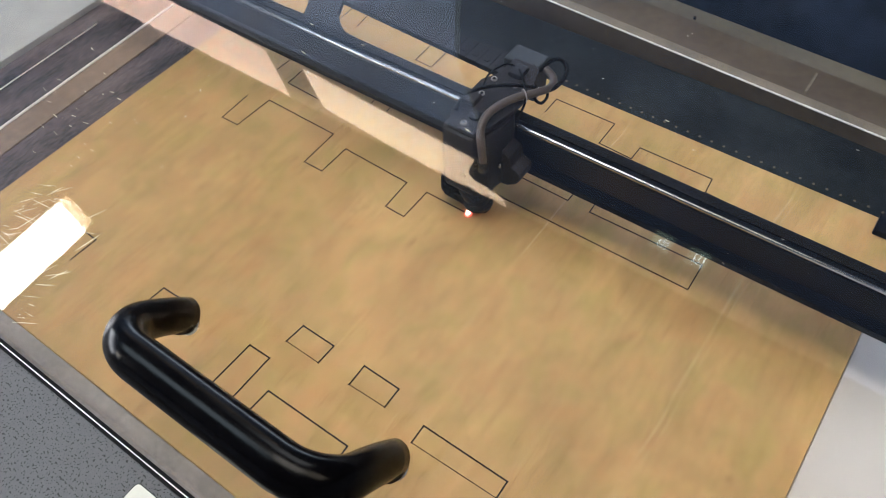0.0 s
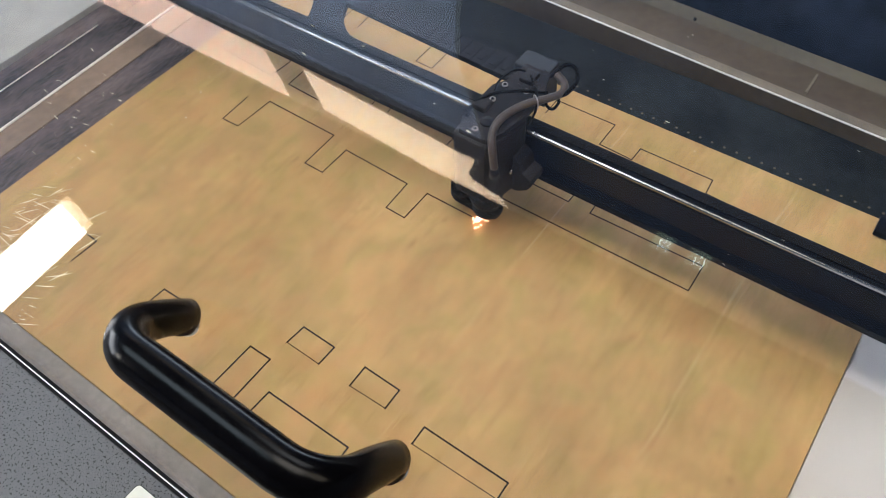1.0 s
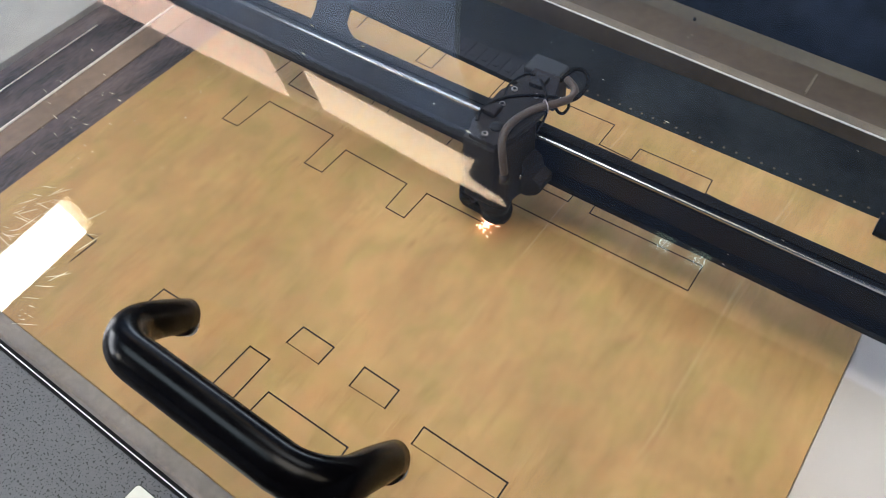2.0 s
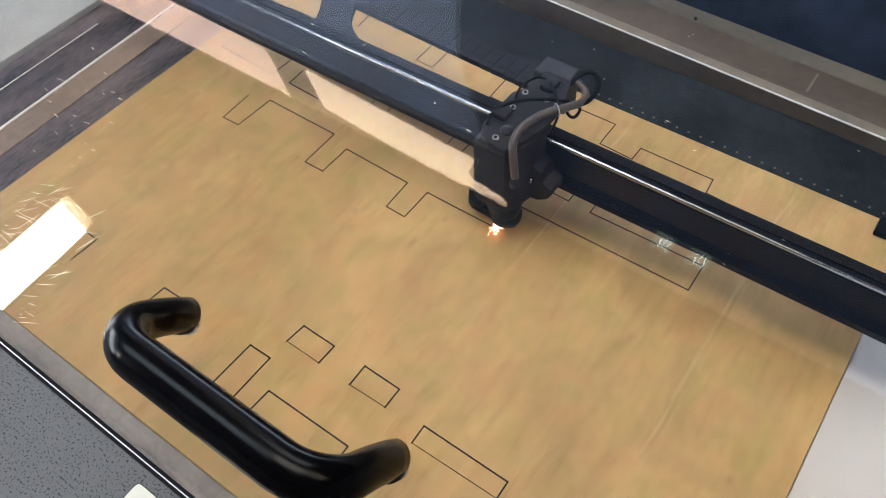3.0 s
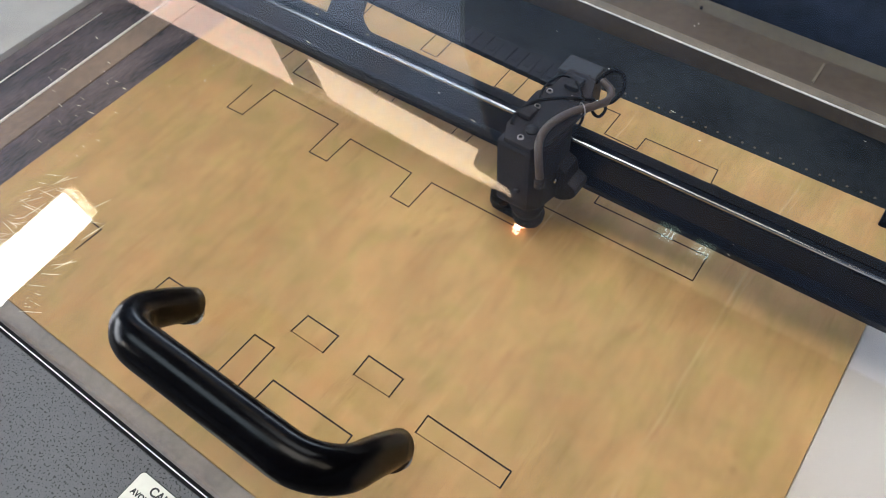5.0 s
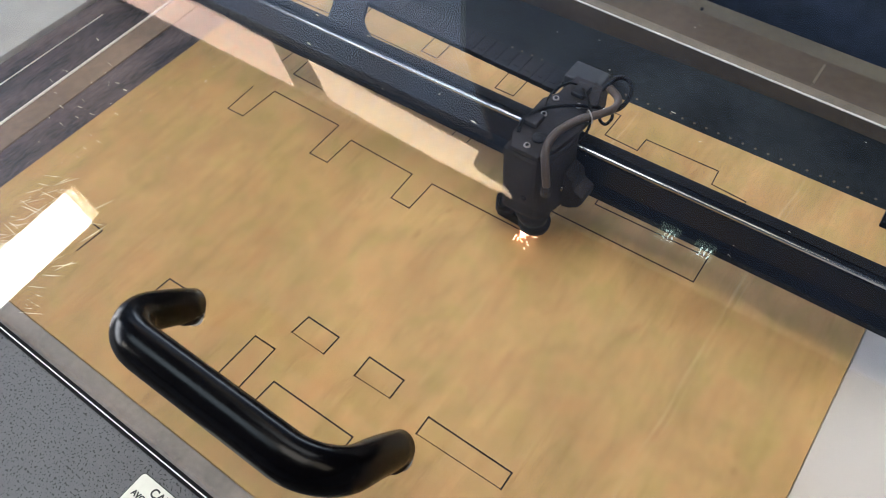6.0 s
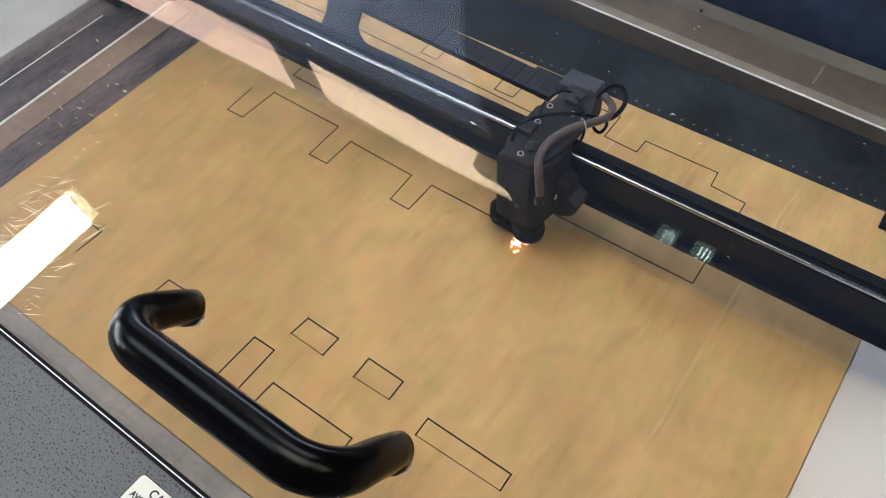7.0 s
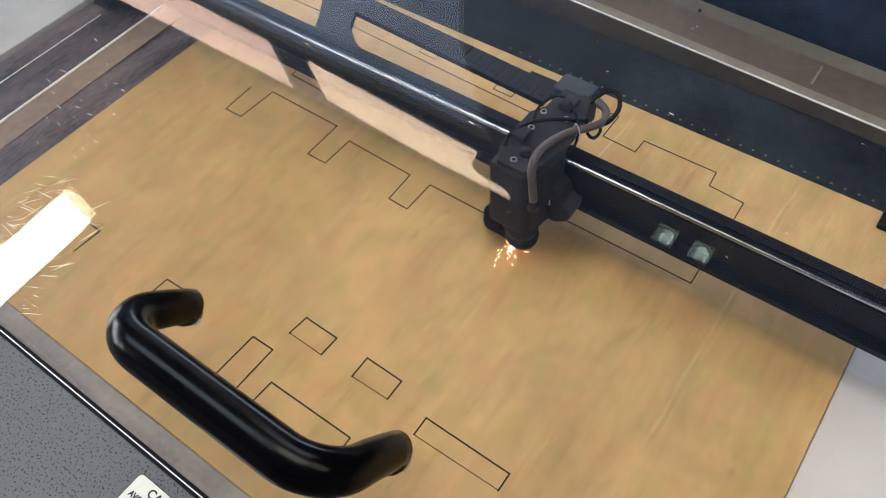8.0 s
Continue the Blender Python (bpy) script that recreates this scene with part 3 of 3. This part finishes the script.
def cut(points, width=0.0009, parent=sheet, name="cut_line"):
    bm = bmesh.new()
    for (xa, ya), (xb, yb) in zip(points, points[1:]):
        d = Vector((xb - xa, yb - ya, 0))
        if d.length < 1e-6:
            continue
        d.normalize()
        n = Vector((-d.y, d.x, 0)) * width / 2
        e = d * width / 2
        a, b = Vector((xa, ya, 0)) - e, Vector((xb, yb, 0)) + e
        box(-1, 1, -1, 1, -1, 1, bm=bm)
        vs = bm.verts[-8:]
        for v, (s1, s2, s3) in zip(vs, [(v.co.x, v.co.y, v.co.z) for v in vs]):
            base = b if s1 > 0 else a
            v.co = base + n * s2 + Vector((0, 0, 0.0036 + 0.00012 * s3))
    return part(name, bm, M_CHAR, parent)


CUTS = [
    [(-.4640, .3137), (-.4625, .2812), (-.4445, .2818), (-.4430, .3200), (-.3670, .3190), (-.3662, .2810), (-.3472, .2812), (-.3470, .3113),
     (-.2815, .3095), (-.2802, .2805), (-.2620, .2802), (-.2620, .3100), (-.2220, .3100)],
    [(-.2604, .1622), (-.2320, .1619), (-.2323, .1460), (-.2619, .1463), (-.2604, .1622)],
    [(-.2049, .1619), (-.1752, .1615), (-.1749, .1460), (-.2045, .1454), (-.2049, .1619)],
    [(-.1460, .1365), (-.1463, .1500), (-.0830, .1498), (-.0829, .1375), (-.1460, .1365)],
    [(-.2137, .3385), (-.0538, .3388), (-.0542, .3641), (-.1459, .3630), (-.1463, .3760)],
    [(-.1755, .4590), (-.1755, .4320), (-.1455, .4306), (-.1452, .4455), (-.0828, .4455), (-.0815, .4300), (-.0530, .4280), (-.0525, .4100)],
    [(-.1760, .4590), (-.2317, .4589), (-.2317, .4400)],
    [(-.4604, .1298), (-.4461, .1293), (-.4471, .1058)],
    [(-.3696, .1000), (-.3676, .1284), (-.3480, .1290)],
    [(-.2815, .0900), (-.2809, .1296), (-.2624, .1299), (-.2623, .0900)],
    [(-.2467, .0920), (-.2459, .1114), (-.1777, .1117), (-.1768, .0920)],
    [(-.5312, .3724), (-.5347, .3501), (-.4661, .3470), (-.4643, .3795)],
    [(-.4079, .3450), (-.4444, .3463), (-.4451, .3662)],
    [(-.3657, .3806), (-.3637, .3638)], [(-.3473, .3805), (-.3463, .3657)],
    [(-.4656, .4423), (-.4660, .4687), (-.4950, .4697)],
    [(-.2803, .3617), (-.2801, .3780)], [(-.2653, .3607), (-.2640, .3770)],
    [(-.3493, .4340), (-.3667, .4345), (-.3673, .4657)],
    [(-.3482, .4355), (-.3490, .4607), (-.2832, .4589), (-.2825, .4300), (-.2636, .4300), (-.2634, .4584)],
    [(-.5187, .4298), (-.4556, .4310), (-.4309, .4290), (-.2390, .4229), (-.2394, .4145)],
    [(-.4439, .4436), (-.4466, .4712)],
    [(-.2181, .3648), (-.1655, .3640), (-.1652, .3730)],
]
for c in CUTS:
    if c[0] == c[-1]:            # closed outlines are cut through less along their near edge
        near = min(y for _, y in c) + 0.002
        for a, b in zip(c, c[1:]):
            cut([a, b], 0.0005 if max(a[1], b[1]) < near else 0.0011)
    else:
        cut(c, 0.0011 if c[0][1] < 0.2 else 0.0009)

# solid dark strip: the shadow under the sheet's left edge, put in as shape
part("edge_shadow_strip", box(PX0 - 0.0018, PX0 - 0.0002, PY0, PY1, -0.0026, -0.0020), M_BED, sheet, "dark strip standing for the shadow along the edge")

# white backing sheet beside the plywood, with a printed edge line
white = thing("backing_sheet", "plain white backing sheet beside the plywood", "sheet", (0.155, 0.25, -0.0062))
part("sheet_face", box(-0.0978, 0.098, -0.185, 0.22, -0.0001, 0.0030, 0.0004, seg=1), M_WHITE, white)
for i in range(14):
    part("dash", box(-0.0540, -0.0532, -0.18 + i * 0.014, -0.172 + i * 0.014, 0.00305, 0.0032), M_INK, white)
clip = thing("edge_clip", "small black clip holding the plywood edge", "clip", (0.041, 0.4635, 0.0))
part("jaw", box(-0.006, 0.010, -0.005, 0.012, 0.0002, 0.006, 0.001), M_BLACK, clip)

# warning label on the front deck
label = thing("warning_label", "cream warning label with black lettering on the deck", "label", (-0.217, -0.010, 0.0301))


LX0, LX1, LY0, LY1 = -0.0352, 0.046, -0.032, 0.0287


def rounded(x0, x1, y0, y1, r, n=5):
    out = []
    for cx, cy, a0 in ((x1 - r, y1 - r, 0), (x0 + r, y1 - r, 90), (x0 + r, y0 + r, 180), (x1 - r, y0 + r, 270)):
        out += [(cx + r * math.cos(radians(a0 + 90 * k / n)), cy + r * math.sin(radians(a0 + 90 * k / n))) for k in range(n + 1)]
    return out


part("label_border", prism(rounded(LX0, LX1, LY0, LY1, 0.0032), 2, 0.0, 0.0003), M_INK, label, "thin black border")
part("label_face", prism(rounded(LX0 + 0.0006, LX1 - 0.0006, LY0 + 0.0006, LY1 - 0.0006, 0.0027), 2, 0.0003, 0.0005), M_LABEL, label, "cream vinyl face")


def lettering(text, x, y, size, parent, turn=0.0, name="lettering"):
    cu = bpy.data.curves.new(name, "FONT")
    cu.body, cu.size, cu.extrude, cu.offset = text, size, 0.0001, 0.00018
    tmp = new("tmp", cu)
    me = bpy.data.meshes.new_from_object(tmp.evaluated_get(bpy.context.evaluated_depsgraph_get()))
    bpy.data.objects.remove(tmp)
    me.materials.append(M_INK)
    ob = new(name, me)
    ob.parent = parent
    ob.location, ob.rotation_euler = (x, y, 0.0006), (0, 0, radians(turn))
    return ob


lettering("CAUTION", -0.0225, 0.0208, 0.0072, label)
lettering("AVOID", -0.0316, 0.0152, 0.0046, label)

# ---- the gantry (its origin lies under the beam, level with the laser spot) ----
START_Y = 0.3100
gantry = thing("gantry", "black cross beam with a polished guide rail", "gantry", (0, START_Y, 0))
BX0, BX1 = WX0 + 0.02, WX1 - 0.02
part("beam", prism([(0.0228, 0.0480), (0.0228, 0.0530), (0.0258, 0.0575), (0.0270, 0.0590), (0.0270, 0.0670), (0.0255, 0.0680), (0.0255, 0.0815), (0.0270, 0.083), (0.042, 0.083), (0.0435, 0.0815), (0.0435, 0.0480)], 0, BX0, BX1), M_BLACK, gantry, "black anodised beam")
part("guide_rail", cyl((BX0, 0.0268, 0.0845), (BX1, 0.0268, 0.0845), 0.0016, seg=20), M_STEEL, gantry, "polished steel rail", True)
part("belt", box(BX0, BX1, 0.0330, 0.0390, 0.0834, 0.0842), M_RUBBER, gantry, "toothed black belt")
part("tray", box(BX0, BX1, 0.0438, 0.0560, 0.0482, 0.0500), M_BLACK, gantry, "black cable tray")
for x in (BX0 - 0.012, BX1 - 0.018):
    part("end_carriage", box(x, x + 0.03, 0.024, 0.062, -0.0005, 0.075, 0.003), M_BLACK, gantry)

# ---- the cable chain behind the beam: a run, its bend, a return run ----
chain = thing("cable_chain", "black plastic cable chain looping behind the beam", "cable chain", (0, START_Y, 0))
link = box(-0.00535, 0.00535, -0.0105, 0.0100, 0.0005, 0.0055, 0.0007)
box(-0.0022, 0.0022, -0.0055, 0.0005, 0.0052, 0.0060, bm=link)
bmesh.ops.translate(link, verts=link.verts[:], vec=(-0.440, 0.0895, 0.0745))
l0 = part("chain_link", link, M_CHAIN, chain)
for i in range(1, 21):
    o = new("chain_link", l0.data)
    o.parent = chain
    o.location = (0.01075 * i, -0.00045 * i, 0)
part("chain_bend", prism([(-0.436, 0.0795), (-0.421, 0.058), (-0.414, 0.0440), (-0.360, 0.0440), (-0.3700, 0.0462), (-0.3800, 0.0520), (-0.3900, 0.0610), (-0.4000, 0.0795)], 2, 0.0750, 0.080, 0.0010), M_CHAIN, chain)

# ---- the laser head (origin: the laser spot on the sheet) ----
START_X = -0.2220
head = thing("laser_carriage", "black laser cutting carriage with hoses and screws", "laser carriage", (START_X, START_Y, 0))
part("carriage_plate", prism([(-0.012, -0.013), (0.014, -0.013), (0.020, -0.006), (0.024, 0.012), (0.024, 0.0255), (-0.016, 0.0255), (-0.012, 0.012)], 2, 0.040, 0.099, 0.0030), M_CARRIAGE, head, "black carriage block")
part("top_plate", prism([(-0.012, 0.000), (-0.006, -0.0125), (0.014, -0.0125), (0.020, 0.000), (0.024, 0.020), (0.025, 0.042), (0.016, 0.068), (-0.004, 0.068), (-0.006, 0.046), (-0.012, 0.036)], 2, 0.0993, 0.1030, 0.0008), M_CARRIAGE, head)
nz = bmesh.new()
lo, hi = [], []
for k in range(20):
    a = 2 * math.pi * k / 20
    hi.append(nz.verts.new((0.004 + 0.016 * math.cos(a), 0.003 + 0.015 * math.sin(a), 0.041)))
    lo.append(nz.verts.new((0.006 + 0.009 * math.cos(a), 0.003 + 0.008 * math.sin(a), 0.016)))
for k in range(20):
    nz.faces.new((hi[k], lo[k], lo[(k + 1) % 20], hi[(k + 1) % 20]))
nz.faces.new(lo)
nz.faces.new(hi[::-1])
bmesh.ops.recalc_face_normals(nz, faces=nz.faces[:])
part("lens_cone", nz, M_CARRIAGE, head, "", True)
foot = prism([(-0.027, 0.005), (-0.023, 0.000), (0.008, -0.001), (0.015, 0.001), (0.016, 0.008), (0.010, 0.013), (-0.022, 0.013), (-0.027, 0.010)], 2, 0.0080, 0.0185, 0.0018)
part("air_nozzle", foot, M_RUBBER, head, "dull black air nozzle bar")
part("nozzle_tip", cyl((0.004, 0.005, 0.0084), (0.001, 0.002, 0.0045), 0.0045, 0.002, 16), M_CARRIAGE, head, "", True)
part("focus_knob", cyl((-0.0165, 0.001, 0.0200), (-0.0165, 0.001, 0.0330), 0.0075, 0.0068, 20, 0.001), M_RUBBER, head, "dull black focus knob", True)
part("lens_collar", cyl((0.007, 0.003, 0.0150), (0.007, 0.003, 0.0215), 0.0112, 0.0120, 24, 0.0008), M_CARRIAGE, head, "", True)
part("hose_barb", cyl((0.0225, -0.013, 0.0740), (0.0225, -0.013, 0.0830), 0.0036, 0.0032, 16, 0.0005), M_CARRIAGE, head, "black hose barb", True)
part("motor_box", box(-0.0135, 0.0135, 0.0665, 0.0850, 0.070, 0.1000, 0.0015), M_SLATE, head, "square black motor box")
part("chain_end", box(-0.046, -0.0137, 0.0800, 0.0946, 0.0756, 0.0796, 0.0006), M_CHAIN, head)
part("box_lid_screw", cyl((0.009, 0.070, 0.1001), (0.009, 0.070, 0.1006), 0.0016, seg=12), M_CARRIAGE, head, "", True)
part("side_bracket", prism([(0.0245, 0.045), (0.030, 0.046), (0.037, 0.051), (0.040, 0.056), (0.040, 0.062), (0.033, 0.066), (0.031, 0.074), (0.0245, 0.078)], 1, 0.006, 0.0225, 0.001), M_CARRIAGE, head)
for x, y in ((-0.004, 0.040), (0.003, -0.007), (-0.003, 0.023), (0.012, 0.042)):
    ring = part("screw", cyl((x, y, 0.1031), (x, y, 0.1040), 0.0023, 0.0021, 18), M_LEDGE, head, "grey socket screw", True)
    part("socket", cyl((x, y, 0.1040), (x, y, 0.1042), 0.0013, 0.0012, 12), M_RUBBER, ring)
hose = [(0.0225, -0.013, 0.082), (0.0205, -0.0125, 0.096), (0.016, -0.006, 0.1055), (0.0145, 0.008, 0.1075), (0.020, 0.026, 0.1075), (0.029, 0.041, 0.106), (0.033, 0.053, 0.104), (0.029, 0.064, 0.102), (0.020, 0.070, 0.1015)]
part("hose", tube(smooth_path(hose), 0.0027, seg=14), M_HOSE, head, "grey-brown air hose", True)
lp = [(0.016, 0.066, 0.101), (0.022, 0.076, 0.107), (0.030, 0.077, 0.107), (0.036, 0.068, 0.105), (0.036, 0.055, 0.104), (0.031, 0.047, 0.104), (0.026, 0.046, 0.104)]
part("cable", tube(smooth_path(lp), 0.0016, seg=10), M_RUBBER, head, "thin black looped cable", True)
lp = [(0.026, 0.046, 0.106), (0.010, 0.034, 0.109), (-0.004, 0.022, 0.108), (-0.010, 0.008, 0.1055), (-0.008, 0.000, 0.1035)]
part("cable", tube(smooth_path(lp), 0.0013, seg=10), M_RUBBER, head, "thin black looped cable", True)
part("cable_clip", cyl((0.0285, 0.045, 0.1035), (0.0285, 0.045, 0.1055), 0.0028, seg=16), M_ALU, head, "small bright cable clip", True)
part("lens_screw", cyl((0.006, -0.0132, 0.060), (0.006, -0.0150, 0.060), 0.0022, seg=14), M_CARRIAGE, head, "", True)
part("side_screw", cyl((0.0246, 0.004, 0.066), (0.0262, 0.004, 0.066), 0.0022, seg=14), M_STEEL, head, "small bright screw", True)

part("mirror_mount", box(-0.0095, 0.0005, 0.008, 0.019, 0.1031, 0.1075, 0.0012), M_CARRIAGE, head, "small black mirror mount")
part("mirror_cap", cyl((0.006, 0.002, 0.1031), (0.006, 0.002, 0.1060), 0.0045, 0.0040, 20, 0.0006), M_CHAIN, head, "", True)
part("terminal_block", box(0.002, 0.012, 0.048, 0.060, 0.1031, 0.1070, 0.0010), M_CHAIN, head)
for pts, r in (([(0.004, 0.058, 0.105), (-0.002, 0.050, 0.110), (-0.006, 0.036, 0.109), (-0.004, 0.026, 0.105)], 0.0008),
               ([(0.008, 0.054, 0.107), (0.014, 0.046, 0.112), (0.022, 0.038, 0.110), (0.027, 0.030, 0.104), (0.027, 0.020, 0.096)], 0.0009),
               ([(0.024, 0.046, 0.106), (0.029, 0.040, 0.1015), (0.033, 0.042, 0.098), (0.034, 0.048, 0.100), (0.030, 0.052, 0.103)], 0.0011)):
    part("wire", tube(smooth_path(pts), r, seg=8), M_RUBBER, head, "thin black wire", True)
part("cable_tie", tube([Vector((0.0245 + 0.0036 * math.cos(a), 0.0335 - 0.0030 * math.cos(a), 0.1068 + 0.0040 * math.sin(a))) for a in [2 * math.pi * q / 16 for q in range(17)]], 0.0005, seg=6), M_LEDGE, head, "grey cable tie", True)

# freshly burnt stretches that follow the beam
front_kerf = cut([(START_X - 0.0242, START_Y), (START_X, START_Y)], name="fresh_kerf")
trail = cut([(START_X - 0.0242, START_Y), (START_X, START_Y)], name="fresh_kerf")
cut([(0, 0.0175), (0, 0)], name="fresh_kerf", parent=head).location = (0, 0, -0.0035)

# ---- glowing spot and sparks ----
spot = thing("laser_spot", "white-hot laser spot throwing orange sparks", "laser spot", (START_X, START_Y, 0))


def bead(x, y, z, r, material, name, label="", flat=1.0):
    bm = bmesh.new()
    bmesh.ops.create_icosphere(bm, subdivisions=2, radius=r)
    for v in bm.verts:
        v.co.z *= flat
        v.co *= 1 + 0.35 * noise.noise(v.co / r * 1.7 + Vector((x * 900, y * 900, 3)))
    bmesh.ops.translate(bm, verts=bm.verts[:], vec=(x, y, z))
    return part(name, bm, material, spot, label)


bead(0, 0, 0.0016, 0.0012, M_HOT, "core", "white-hot core")
bead(0, 0, 0.0008, 0.0027, M_SPOT, "glow", "red glow", 0.3)
SPARKS = []
rs = random.Random(7)
for i in range(30):
    if i < 3:                 # a steady jet along the cut
        a, L, reach = 0.16 + 0.04 * (i - 1), 0.0040, 0.011
    elif i < 22:              # the main spray, thrown forward
        a, L, reach = rs.gauss(-1.35, 0.42), rs.uniform(0.0012, 0.0032), rs.uniform(0.006, 0.026)
    else:                     # stray sparks all round
        a, L, reach = rs.uniform(-3.1, 3.1), rs.uniform(0.0010, 0.0022), rs.uniform(0.004, 0.012)
    d = Vector((math.cos(a), math.sin(a), rs.uniform(0.0, 0.45))).normalized()
    bm = bmesh.new()
    r = rs.uniform(0.00020, 0.00042)
    tube([-d * L / 2, Vector((0, 0, 0)), d * L / 2], [r * 0.5, r, r * 0.6], seg=5, bm=bm)
    s = part("spark", bm, M_SPARK, spot)
    SPARKS.append((s, d, reach, rs.uniform(0.5, 1.1), rs.random()))

# how strongly the cut throws sparks along the way
BURST = [(0, .2), (0.8, .2), (1.0, .6), (1.2, .65), (1.5, .55), (1.7, 1), (2.8, .9), (3.0, .46), (3.2, .3), (3.6, .2), (4.0, .35), (4.2, .8), (4.4, .3), (4.7, .5), (5.5, .4), (5.8, .2), (5.9, 1), (6.0, 1), (6.2, .6), (6.5, 1), (6.8, .8), (7.1, .5), (7.4, 1.1), (7.6, .6), (7.8, 1), (8.0, 1.2)]


def motions():
    xs = [(0, -.2220), (.5, -.2174), (1, -.2134), (1.5, -.2093), (3, -.1974), (3.5, -.1933), (4, -.1895), (4.5, -.1858), (5.5, -.1772), (5.8, -.1756), (6, -.1753), (6.5, -.1751), (8, -.1750)]
    ys = [(0, .3100), (4.5, .3098), (5.4, .3096), (5.8, .3080), (6, .3068), (6.5, .3030), (7, .2995), (7.5, .2963), (8, .2932)]

    def value(rows, t):
        for (a, u), (b, v) in zip(rows, rows[1:]):
            if a <= t <= b:
                return u + (v - u) * (t - a) / (b - a)
    times = sorted({t for t, _ in xs} | {t for t, _ in ys})
    walk(head, [(t, pose(value(xs, t), value(ys, t), 0)) for t in times])
    walk(spot, [(t, pose(value(xs, t), value(ys, t), 0)) for t in times])
    walk(gantry, [(t, pose(0, value(ys, t), 0)) for t in times])
    walk(chain, [(t, pose((value(xs, t) - START_X) / 2, value(ys, t), 0)) for t in times])
    walk(front_kerf, [(t, pose(value(xs, t) - START_X, 0, 0)) for t in times])
    walk(trail, [(t, pose((value(xs, t) - START_X) / 2, 0, 0)) for t in times])
    for s, d, reach, period, phase in SPARKS:
        rows, t, k = [], 0.0, 0
        while t < 8.001:
            u = ((t / period) + phase) % 1.0
            force = value(BURST, min(8.0, t))
            p = d * (0.0008 + reach * u * force) + Vector((0, 0, 0.002))
            # weak sparks die in the kerf
            height = max(0.0006, p.z) if force > 0.45 or reach < 0.008 else -0.003
            rows.append((round(t, 2), pose(p.x, p.y, height, 0, 0, 20 * u)))
            t += 0.1
        walk(s, rows)


motions()
